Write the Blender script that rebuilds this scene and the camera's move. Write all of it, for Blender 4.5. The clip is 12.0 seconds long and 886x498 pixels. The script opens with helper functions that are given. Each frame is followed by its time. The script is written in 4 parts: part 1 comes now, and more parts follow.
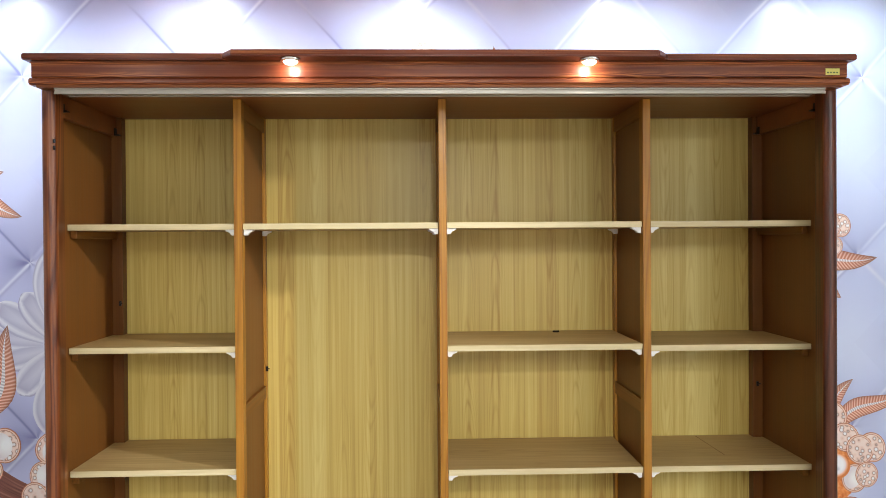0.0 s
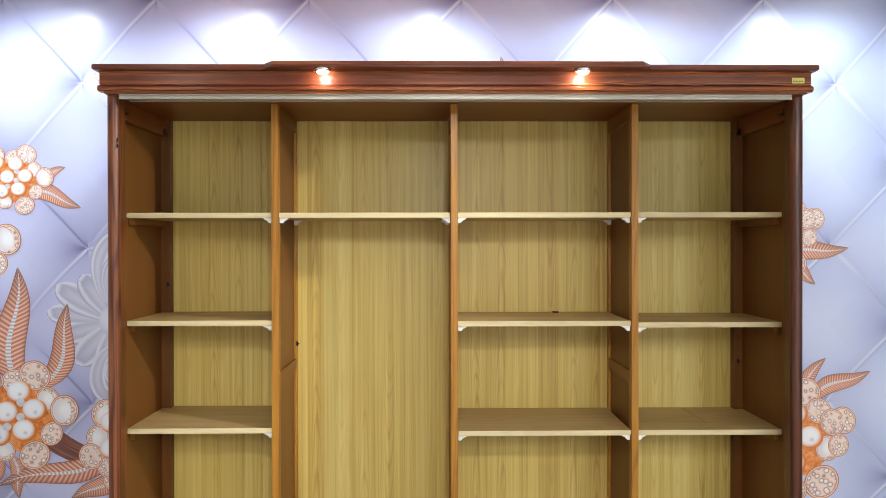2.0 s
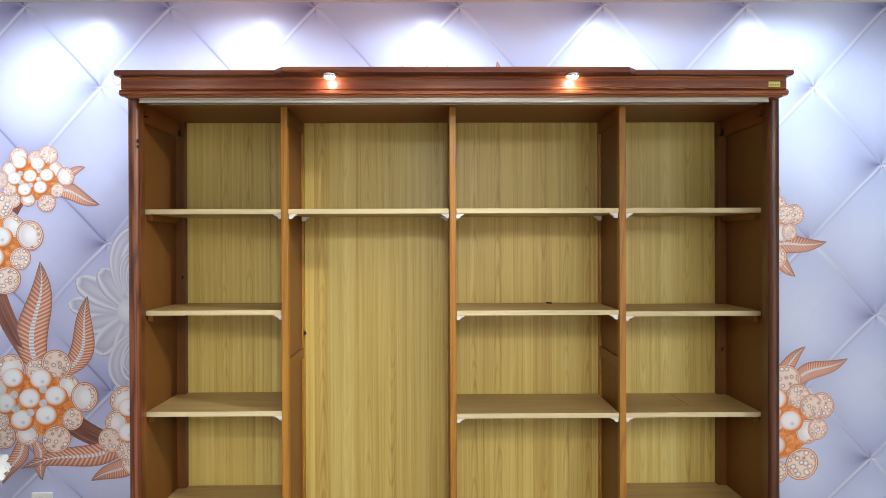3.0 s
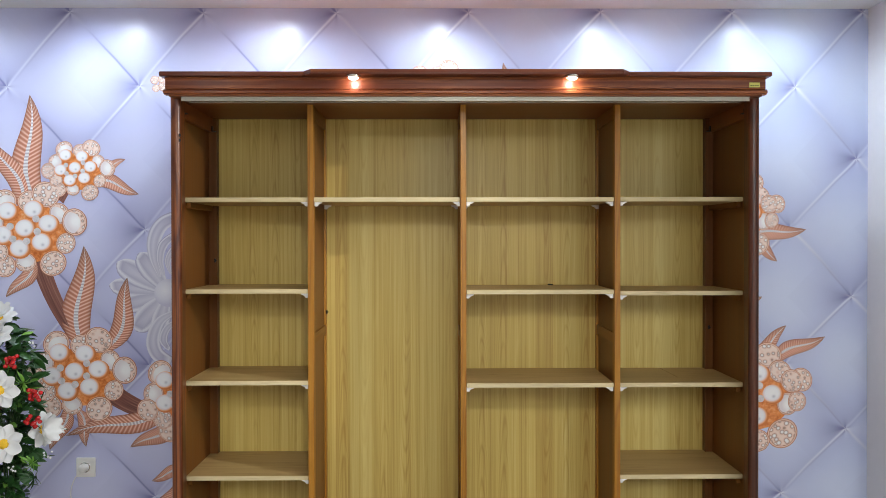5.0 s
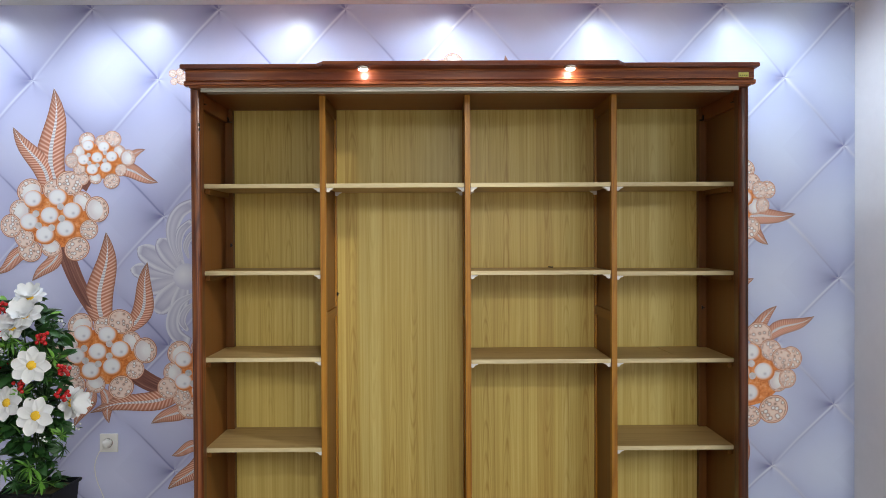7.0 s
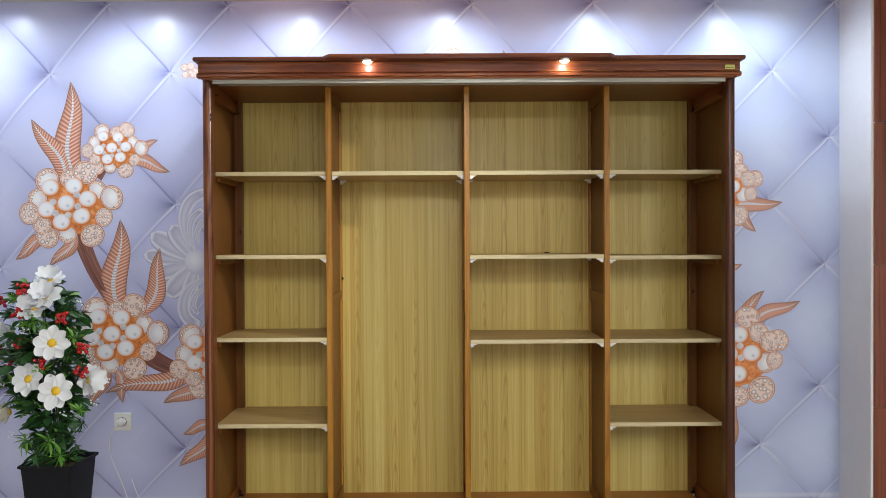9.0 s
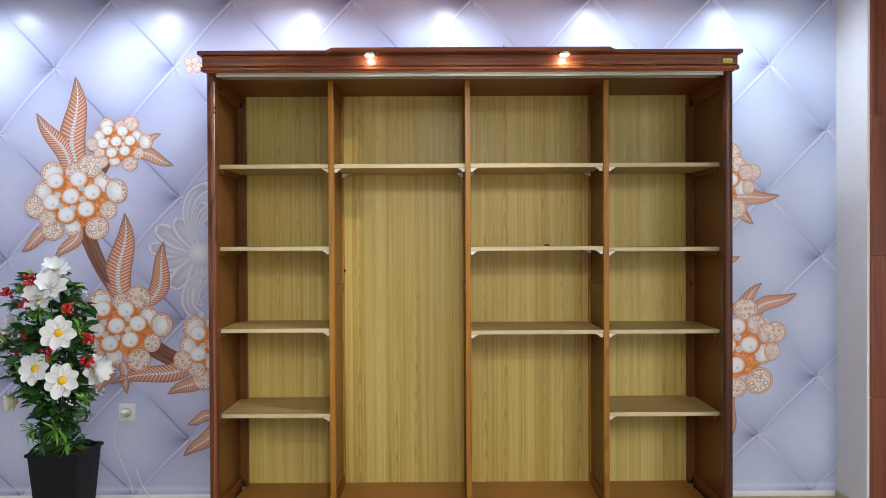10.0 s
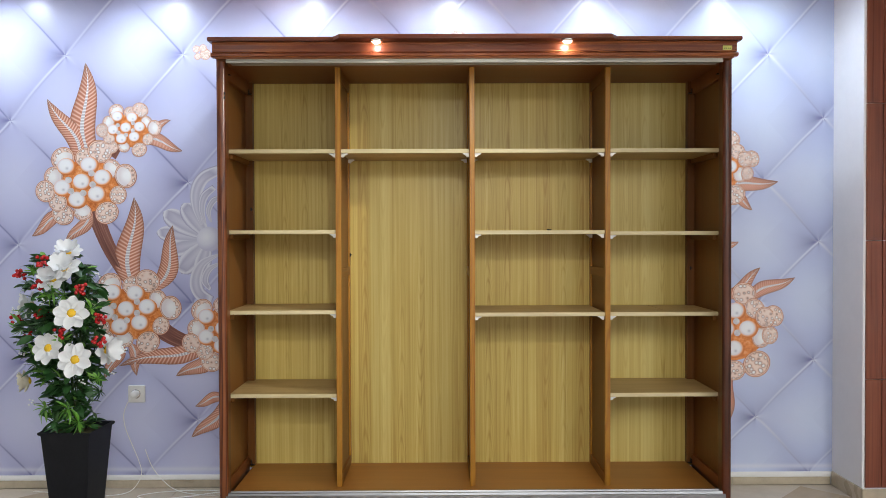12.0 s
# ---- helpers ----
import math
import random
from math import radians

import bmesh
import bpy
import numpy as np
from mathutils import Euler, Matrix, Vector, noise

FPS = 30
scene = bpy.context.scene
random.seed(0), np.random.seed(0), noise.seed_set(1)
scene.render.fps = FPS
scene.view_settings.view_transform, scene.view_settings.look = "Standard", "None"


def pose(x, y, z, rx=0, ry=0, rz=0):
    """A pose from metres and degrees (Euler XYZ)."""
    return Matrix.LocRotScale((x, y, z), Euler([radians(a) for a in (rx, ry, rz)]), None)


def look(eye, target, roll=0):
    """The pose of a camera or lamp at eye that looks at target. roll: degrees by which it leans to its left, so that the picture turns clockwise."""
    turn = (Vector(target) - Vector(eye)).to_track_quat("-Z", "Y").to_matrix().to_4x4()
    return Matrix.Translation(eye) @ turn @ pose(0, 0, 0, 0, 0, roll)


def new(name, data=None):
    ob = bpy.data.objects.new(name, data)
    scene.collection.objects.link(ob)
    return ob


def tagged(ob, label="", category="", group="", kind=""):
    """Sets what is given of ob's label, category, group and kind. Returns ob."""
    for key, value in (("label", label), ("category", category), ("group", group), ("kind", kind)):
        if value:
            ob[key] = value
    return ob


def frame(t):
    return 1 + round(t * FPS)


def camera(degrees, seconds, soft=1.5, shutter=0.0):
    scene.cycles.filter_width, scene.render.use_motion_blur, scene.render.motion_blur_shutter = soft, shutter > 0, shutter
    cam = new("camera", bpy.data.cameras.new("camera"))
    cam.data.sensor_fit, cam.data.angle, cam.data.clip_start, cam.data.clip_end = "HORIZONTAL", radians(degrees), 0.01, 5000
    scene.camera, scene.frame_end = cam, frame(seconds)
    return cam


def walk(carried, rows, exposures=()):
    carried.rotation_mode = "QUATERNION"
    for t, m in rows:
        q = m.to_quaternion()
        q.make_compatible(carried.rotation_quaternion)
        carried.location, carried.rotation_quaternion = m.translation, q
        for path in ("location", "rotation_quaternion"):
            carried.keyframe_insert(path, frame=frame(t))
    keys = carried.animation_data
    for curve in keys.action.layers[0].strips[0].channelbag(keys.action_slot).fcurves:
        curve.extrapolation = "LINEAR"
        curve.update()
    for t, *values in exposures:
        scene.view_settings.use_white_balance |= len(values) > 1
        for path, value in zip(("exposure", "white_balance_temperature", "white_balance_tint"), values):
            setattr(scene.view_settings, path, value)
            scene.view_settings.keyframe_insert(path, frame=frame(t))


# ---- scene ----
cam = camera(60.0, 12.0, soft=0.9)
PATH = [
    (0, (-0.084, -2.838, 1.688), (-0.02, -0.839, 1.671), -0.4),
    (0.5, (-0.09, -2.916, 1.67), (-0.031, -0.917, 1.656), -0.3),
    (1, (-0.083, -3.005, 1.655), (-0.04, -1.005, 1.646), -0.2),
    (1.5, (-0.085, -3.075, 1.64), (-0.047, -1.076, 1.635), -0.1),
    (2, (-0.084, -3.164, 1.636), (-0.057, -1.164, 1.625), -0.1),
    (2.5, (-0.085, -3.252, 1.623), (-0.057, -1.252, 1.613), -0.2),
    (3, (-0.081, -3.342, 1.612), (-0.056, -1.342, 1.602), -0.2),
    (5, (-0.126, -3.64, 1.565), (-0.105, -1.64, 1.546), -0.1),
    (5.5, (-0.139, -3.689, 1.559), (-0.121, -1.689, 1.532), -0.2),
    (6, (-0.144, -3.732, 1.527), (-0.128, -1.732, 1.507), -0.2),
    (6.5, (-0.147, -3.768, 1.512), (-0.131, -1.768, 1.49), -0.2),
    (7, (-0.137, -3.813, 1.499), (-0.125, -1.813, 1.476), -0.3),
    (9, (-0.131, -3.971, 1.428), (-0.124, -1.971, 1.407), -0.3),
    (9.5, (-0.137, -3.995, 1.419), (-0.128, -1.995, 1.393), -0.3),
    (10, (-0.139, -4.013, 1.394), (-0.131, -2.014, 1.371), -0.3),
    (10.5, (-0.151, -4.032, 1.381), (-0.141, -2.032, 1.357), -0.3),
    (11, (-0.161, -4.056, 1.37), (-0.15, -2.056, 1.341), -0.2),
    (11.5, (-0.158, -4.073, 1.355), (-0.153, -2.074, 1.323), -0.4),
    (12, (-0.167, -4.085, 1.335), (-0.156, -2.086, 1.302), -0.2),
]
walk(cam, [(t, look(eye, target, roll)) for t, eye, target, roll in PATH],
     exposures=((0.0, 0.58), (1.0, 0.58), (2.5, 0.54), (3.2, 0.46), (4.8, 0.18), (5.5, 0.10), (7.2, 0.06), (8.8, 0.12), (9.5, 0.16), (12.0, 0.24)))

# ---- light ----
world = bpy.data.worlds.new("room_air")
scene.world = world
world.use_nodes = True
world.node_tree.nodes["Background"].inputs[0].default_value = (0.8, 0.86, 1.0, 1)
world.node_tree.nodes["Background"].inputs[1].default_value = 0.1

CEIL = 2.669          # ceiling height
WASH_Y = -0.32
WASHERS = [-2.44, -1.65, -0.87, -0.10, 0.69, 1.43]


def lamp(name, kind, place, target, watts, colour, size=0.1, size_y=None, cone=120, blend=0.8):
    data = bpy.data.lights.new(name, kind)
    data.energy, data.color = watts, colour
    if kind == "AREA":
        data.shape = "RECTANGLE"
        data.size, data.size_y = size, size_y or size
    if kind == "SPOT":
        data.spot_size, data.spot_blend, data.shadow_soft_size = radians(cone), blend, size
    ob = new(name, data)
    ob.matrix_world = look(place, target)
    return ob


# recessed downlights along the papered wall
for wx in WASHERS:
    lamp("washer_light", "SPOT", (wx, WASH_Y, CEIL - 0.012), (wx, WASH_Y + 0.05, CEIL - 0.85), 25.0, (0.74, 0.88, 1.0), 0.035, cone=168, blend=1.0)
# unseen showroom ceiling panels, added as fill in front of the wardrobe
FILL_PANELS = ((-1.6, -2.8, 4, 0.26, 0.26), (2.6, -5.7, 70, 0.6, 1.8), (0.1, -5.7, 62, 0.6, 1.8))
for px, py, watts, wide, deep in FILL_PANELS:
    ob = lamp("panel_fill_light", "AREA", (px, py, CEIL - 0.03), (px, py, 0), watts, (0.92, 0.98, 1.0), wide, deep)
    ob.matrix_world = pose(px, py, CEIL - 0.03)
# swivel ceiling spotlights out of view, aimed into the wardrobe: place, target, watts, cone
# first set from shadow edges, second added to brighten the middle boards
SWIVELS = (((1.78, -1.80), (-1.17, -0.38, 1.25), 165.0, 42), ((0.10, -3.90), (-0.06, -0.03, 0.75), 98.0, 42))
for (lx, ly), aim, watts, cone in SWIVELS:
    lamp("swivel_light", "SPOT", (lx, ly, CEIL - 0.13), aim, watts, (0.97, 0.99, 0.97), 0.05, cone=cone, blend=0.95)
# halogen spots under the cornice
for lx in (-0.443, 0.411):
    lamp("halogen_light", "SPOT", (lx, -0.636, 2.193), (lx, -0.600, 2.165), 0.65, (1.0, 0.98, 0.96), 0.012, cone=178, blend=0.4)


# ---- materials ----
class Net:
    """Short hand for shader nodes."""

    def __init__(self, name):
        self.mat = bpy.data.materials.new(name)
        self.mat.use_nodes = True
        self.tree = self.mat.node_tree
        self.bsdf = self.tree.nodes["Principled BSDF"]
        self.tc = self.tree.nodes.new("ShaderNodeTexCoord")
        self.info = self.tree.nodes.new("ShaderNodeObjectInfo")

    def put(self, socket, value):
        if hasattr(value, "links"):
            self.tree.links.new(value, socket)
        else:
            socket.default_value = value

    def math(self, op, a, b=0.0, c=0.0, clamp=False):
        n = self.tree.nodes.new("ShaderNodeMath")
        n.operation, n.use_clamp = op, clamp
        self.put(n.inputs[0], a), self.put(n.inputs[1], b), self.put(n.inputs[2], c)
        return n.outputs[0]

    def coords(self, kind="Object", scale=(1, 1, 1), shift=True):
        m = self.tree.nodes.new("ShaderNodeMapping")
        self.tree.links.new(self.tc.outputs[kind], m.inputs["Vector"])
        m.inputs["Scale"].default_value = scale
        if shift:
            v = self.tree.nodes.new("ShaderNodeVectorMath")
            v.operation = "SCALE"
            v.inputs[0].default_value = (7.3, 5.1, 3.7)
            self.tree.links.new(self.info.outputs["Random"], v.inputs["Scale"])
            self.tree.links.new(v.outputs[0], m.inputs["Location"])
        return m.outputs[0]

    def split(self, vec):
        n = self.tree.nodes.new("ShaderNodeSeparateXYZ")
        self.tree.links.new(vec, n.inputs[0])
        return n.outputs

    def noise(self, vec, scale=1.0, detail=4.0, rough=0.55, twist=0.0):
        n = self.tree.nodes.new("ShaderNodeTexNoise")
        self.tree.links.new(vec, n.inputs["Vector"])
        n.inputs["Scale"].default_value, n.inputs["Detail"].default_value = scale, detail
        n.inputs["Roughness"].default_value, n.inputs["Distortion"].default_value = rough, twist
        return n.outputs["Fac"]

    def chance(self, value):
        """A steady random number for each whole value."""
        n = self.tree.nodes.new("ShaderNodeTexWhiteNoise")
        n.noise_dimensions = "1D"
        self.put(n.inputs["W"], value)
        return n.outputs["Value"]

    def ramp(self, fac, stops):
        n = self.tree.nodes.new("ShaderNodeValToRGB")
        self.put(n.inputs[0], fac)
        e = n.color_ramp.elements
        while len(e) < len(stops):
            e.new(0.5)
        for el, (at, col) in zip(e, stops):
            el.position = at
            el.color = (*col, 1) if len(col) == 3 else col
        return n.outputs[0]

    def mix(self, fac, a, b, blend="MIX"):
        n = self.tree.nodes.new("ShaderNodeMix")
        n.data_type, n.blend_type = "RGBA", blend
        self.put(n.inputs[0], fac)
        for s, v in ((n.inputs[6], a), (n.inputs[7], b)):
            self.put(s, (*v, 1) if isinstance(v, tuple) and len(v) == 3 else v)
        return n.outputs[2]

    def bump(self, height, strength=0.2, distance=0.002):
        n = self.tree.nodes.new("ShaderNodeBump")
        n.inputs["Strength"].default_value, n.inputs["Distance"].default_value = strength, distance
        self.put(n.inputs["Height"], height)
        self.tree.links.new(n.outputs[0], self.bsdf.inputs["Normal"])

    def done(self, colour, rough=0.5, metal=0.0, **more):
        self.put(self.bsdf.inputs["Base Color"], (*colour, 1) if isinstance(colour, tuple) and len(colour) == 3 else colour)
        self.put(self.bsdf.inputs["Roughness"], rough)
        self.put(self.bsdf.inputs["Metallic"], metal)
        for key, v in more.items():
            self.put(self.bsdf.inputs[key.replace("_", " ")], v)
        return self.mat


def wood(name, dark, mid, light, axis="z", rough=0.4, grain=1.0, coat=0.0, contrast=1.0, figure=0.0, plank=0.15, across=0, loops=11.0, strips=0.0, streak=0.72):
    """Boards with long grain along one axis: fine streaks, broad tone, and nested cathedral loops down each plank."""
    n = Net(name)
    stretch = {"x": (0.55, 9, 9), "y": (9, 0.30, 9), "z": (9, 9, 0.36)}[axis]
    fine = tuple(v * (9 if v > 1 else 2.0) for v in stretch)
    broad = tuple(v * (0.8 if v > 1 else 0.18) for v in stretch)
    a = n.noise(n.coords(scale=stretch), grain, 2, 0.5, 0.7)
    rings = n.math("SINE", n.math("MULTIPLY", a, 80.0))
    lines = n.math("POWER", n.math("ADD", n.math("MULTIPLY", rings, 0.5), 0.5), 3.0)
    f = n.noise(n.coords(scale=fine), grain, 4, 0.7)
    pores = n.math("POWER", n.noise(n.coords(scale=tuple(2.2 * q for q in fine)), grain, 2, 0.5), 3.0)
    b = n.noise(n.coords(scale=broad), grain, 3, 0.6)
    v = n.math("ADD", n.math("MULTIPLY", lines, -0.22 * contrast), n.math("MULTIPLY", f, streak))
    v = n.math("SUBTRACT", v, n.math("MULTIPLY", pores, 0.30))
    v = n.math("ADD", v, n.math("MULTIPLY", b, 0.62))
    if strips:
        axes = n.split(n.coords())
        lane = n.math("FLOOR", n.math("MULTIPLY", n.math("ADD", axes[across], n.math("MULTIPLY", a, 0.012)), 1.0 / 0.021))
        wide = n.math("FLOOR", n.math("MULTIPLY", axes[across], 1.0 / 0.064))
        v = n.math("ADD", v, n.math("MULTIPLY", n.math("SUBTRACT", n.chance(lane), 0.5), strips))
        v = n.math("ADD", v, n.math("MULTIPLY", n.math("SUBTRACT", n.chance(wide), 0.5), strips))
    if figure:
        axes = n.split(n.coords())
        along = axes["xyz".index(axis)]
        lane = n.math("MULTIPLY", axes[across], 1.0 / plank)
        cell = n.math("FLOOR", lane)
        luck = n.chance(cell)
        wob = n.math("SUBTRACT", n.noise(n.coords(scale=tuple(q * (0.45 if q > 1 else 4.0) for q in stretch)), 1.0, 3, 0.55), 0.5)
        off = n.math("ADD", n.math("SUBTRACT", n.math("SUBTRACT", lane, cell), 0.5), n.math("MULTIPLY", wob, 0.42))
        turn = n.math("SUBTRACT", n.math("MULTIPLY", n.math("GREATER_THAN", luck, 0.5), 2.0), 1.0)
        h = n.math("MULTIPLY", n.math("MULTIPLY", off, off), 26.0)
        h = n.math("ADD", h, n.math("MULTIPLY", n.math("MULTIPLY", along, loops), turn))
        h = n.math("ADD", n.math("ADD", h, n.math("MULTIPLY", luck, 31.0)), n.math("MULTIPLY", wob, 5.0))
        loop = n.math("POWER", n.math("ADD", n.math("MULTIPLY", n.math("SINE", n.math("MULTIPLY", h, 6.283)), 0.5), 0.5), 3.2)
        patch = n.noise(n.coords(scale=tuple(q * (0.5 if q > 1 else 3.2) for q in stretch)), 1.0, 1, 0.5)
        heart = n.math("MULTIPLY", n.math("SUBTRACT", 1.0, n.math("MULTIPLY", n.math("ABSOLUTE", off), 2.0), clamp=True), n.math("MULTIPLY", n.math("SUBTRACT", patch, 0.36), 4.5, clamp=True))
        v = n.math("SUBTRACT", v, n.math("MULTIPLY", n.math("MULTIPLY", loop, heart), figure))
    v = n.math("ADD", v, -0.13 + 0.06 * contrast + 0.5 * (0.72 - streak), clamp=True)
    col = n.ramp(v, ((0.22, dark), (0.5, mid), (0.78, light)))
    tone = n.math("ADD", n.math("MULTIPLY", n.info.outputs["Random"], 0.12), 0.94)
    hsv = n.tree.nodes.new("ShaderNodeHueSaturation")
    n.put(hsv.inputs["Value"], tone), n.put(hsv.inputs["Color"], col)
    n.bump(n.math("ADD", f, n.math("MULTIPLY", rings, 0.15)), 0.12, 0.001)
    return n.done(hsv.outputs[0], n.math("ADD", n.math("MULTIPLY", f, 0.2), rough - 0.1), Coat_Weight=coat, Coat_Roughness=0.2, Specular_IOR_Level=0.3)


m_stain_x = wood("stained_pine_long", (0.060, 0.011, 0.005), (0.145, 0.030, 0.010), (0.40, 0.128, 0.036), axis="x", rough=0.36, coat=0.25, contrast=0.2, streak=0.30, figure=-0.85, plank=0.052, across=2, loops=3.2)
m_stain_z = wood("stained_pine_upright", (0.032, 0.007, 0.003), (0.105, 0.024, 0.007), (0.29, 0.092, 0.024), axis="z", rough=0.34, coat=0.3, contrast=0.9)
m_inner_z = wood("brown_stained_board", (0.120, 0.040, 0.007), (0.155, 0.054, 0.0095), (0.190, 0.069, 0.013), axis="z", rough=0.42, contrast=0.2)
m_inner_x = wood("brown_stained_board_long", (0.150, 0.041, 0.0085), (0.195, 0.056, 0.012), (0.240, 0.074, 0.017), axis="x", rough=0.42, contrast=0.2)
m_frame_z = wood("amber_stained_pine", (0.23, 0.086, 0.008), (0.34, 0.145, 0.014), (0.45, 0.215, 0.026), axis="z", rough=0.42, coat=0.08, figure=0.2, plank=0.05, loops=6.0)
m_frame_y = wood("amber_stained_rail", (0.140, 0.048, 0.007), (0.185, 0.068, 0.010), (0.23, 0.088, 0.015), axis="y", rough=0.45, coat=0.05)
m_back = wood("olive_oak_laminate", (0.43, 0.268, 0.062), (0.60, 0.440, 0.122), (0.72, 0.590, 0.210), axis="z", rough=0.38, grain=1.0, contrast=-0.25, figure=0.17, plank=0.098, loops=6.0, strips=0.17)
m_base = wood("amber_base_board", (0.33, 0.135, 0.026), (0.42, 0.178, 0.036), (0.50, 0.22, 0.050), axis="x", rough=0.4, contrast=0.2)
m_shelf = wood("pale_birch_board", (0.40, 0.262, 0.100), (0.51, 0.355, 0.148), (0.61, 0.450, 0.21), axis="x", rough=0.5, contrast=0.5, figure=0.15, plank=0.16, across=1, loops=5.0)
m_edge = wood("pale_edge_band", (0.52, 0.42, 0.23), (0.60, 0.50, 0.29), (0.68, 0.58, 0.37), axis="x", rough=0.45, contrast=0.4)


def plain(name, colour, rough=0.5, metal=0.0, speck=0.12, scale=30.0, **more):
    n = Net(name)
    f = n.noise(n.coords(), scale, 5, 0.6)
    b = n.noise(n.coords(), scale * 0.12, 3, 0.6)
    v = n.math("ADD", n.math("MULTIPLY", f, 0.5), n.math("MULTIPLY", b, 0.5))
    lo, hi = tuple(c * (1 - speck) for c in colour), tuple(min(1, c * (1 + speck)) for c in colour)
    n.bump(f, 0.08, 0.001)
    return n.done(n.ramp(v, ((0.3, lo), (0.7, hi))), n.math("ADD", n.math("MULTIPLY", b, 0.2), rough - 0.1), metal, **more)


m_alu = plain("brushed_aluminium", (0.30, 0.30, 0.31), 0.42, 1.0, 0.05, 80)
m_alu_cream = plain("champagne_track", (0.38, 0.35, 0.30), 0.4, 0.5, 0.05, 80)
m_black = plain("black_metal", (0.012, 0.012, 0.014), 0.4, 0.6)
m_white_plastic = plain("white_plastic", (0.82, 0.80, 0.77), 0.35, speck=0.03)
m_plaster = plain("white_painted_plaster", (0.86, 0.845, 0.865), 0.7, speck=0.035, scale=14)
# for the unseen walls only, kept pale to throw light back
m_pale = plain("off_white_bounce_plaster", (0.74, 0.74, 0.75), 0.7, speck=0.05, scale=14)
m_ceiling = plain("white_ceiling_paint", (0.80, 0.80, 0.80), 0.8, speck=0.02, scale=14)
m_yellow = plain("yellow_sticker", (0.66, 0.64, 0.16), 0.5, speck=0.03)
m_ink = plain("green_ink", (0.10, 0.16, 0.04), 0.6)
m_ring = plain("satin_nickel_ring", (0.75, 0.72, 0.68), 0.25, 1.0, 0.04)
m_pot = plain("black_plastic_pot", (0.008, 0.009, 0.012), 0.5, speck=0.3, scale=60, Specular_IOR_Level=0.25)
m_soil = plain("brown_moss", (0.085, 0.075, 0.03), 0.9, speck=0.6, scale=90)
m_stone = plain("beige_marble", (0.50, 0.42, 0.31), 0.3, speck=0.22, scale=18)
m_stone_light = plain("cream_marble", (0.56, 0.48, 0.385), 0.2, speck=0.14, scale=9)
m_grout = plain("grey_grout", (0.34, 0.31, 0.27), 0.9)
m_inlay = plain("tan_marble", (0.42, 0.33, 0.23), 0.22, speck=0.2, scale=10)
m_petal = plain("white_cloth_petal", (0.80, 0.81, 0.82), 0.7, speck=0.04)
m_cream = plain("cream_cloth_petal", (0.80, 0.74, 0.60), 0.6, speck=0.05)
m_pollen = plain("yellow_stamen", (0.83, 0.50, 0.02), 0.6, speck=0.25, scale=200)
m_berry = plain("red_berry", (0.52, 0.016, 0.018), 0.25, speck=0.3)
m_stem = plain("green_stem", (0.03, 0.07, 0.015), 0.6)


def leaf_material(name, dark, light):
    n = Net(name)
    f = n.noise(n.coords(), 25, 3)
    c = n.mix(n.info.outputs["Random"], dark, light)
    c = n.mix(n.math("MULTIPLY", f, 0.5), c, tuple(v * 1.8 for v in light))
    return n.done(c, 0.42)


m_leaf = leaf_material("dark_green_leaf", (0.010, 0.037, 0.013), (0.032, 0.105, 0.022))
m_leaf_light = leaf_material("fresh_green_leaf", (0.06, 0.20, 0.02), (0.16, 0.34, 0.05))


def glow(name, colour, strength):
    n = Net(name)
    return n.done((0.9, 0.9, 0.9), 0.4, Emission_Color=(*colour, 1), Emission_Strength=strength)


m_bulb = glow("lit_bulb", (1.0, 0.97, 0.94), 16.0)
m_lens = glow("lit_downlight_lens", (0.86, 0.93, 1.0), 80.0)
m_bulb_cool = glow("lit_diffuser", (0.92, 0.95, 1.0), 6.0)

# tile that imitates red-brown wood
m_tile = wood("red_brown_wood_tile", (0.11, 0.027, 0.014), (0.20, 0.052, 0.027), (0.28, 0.088, 0.046), axis="z", rough=0.3, coat=0.2, contrast=0.4)


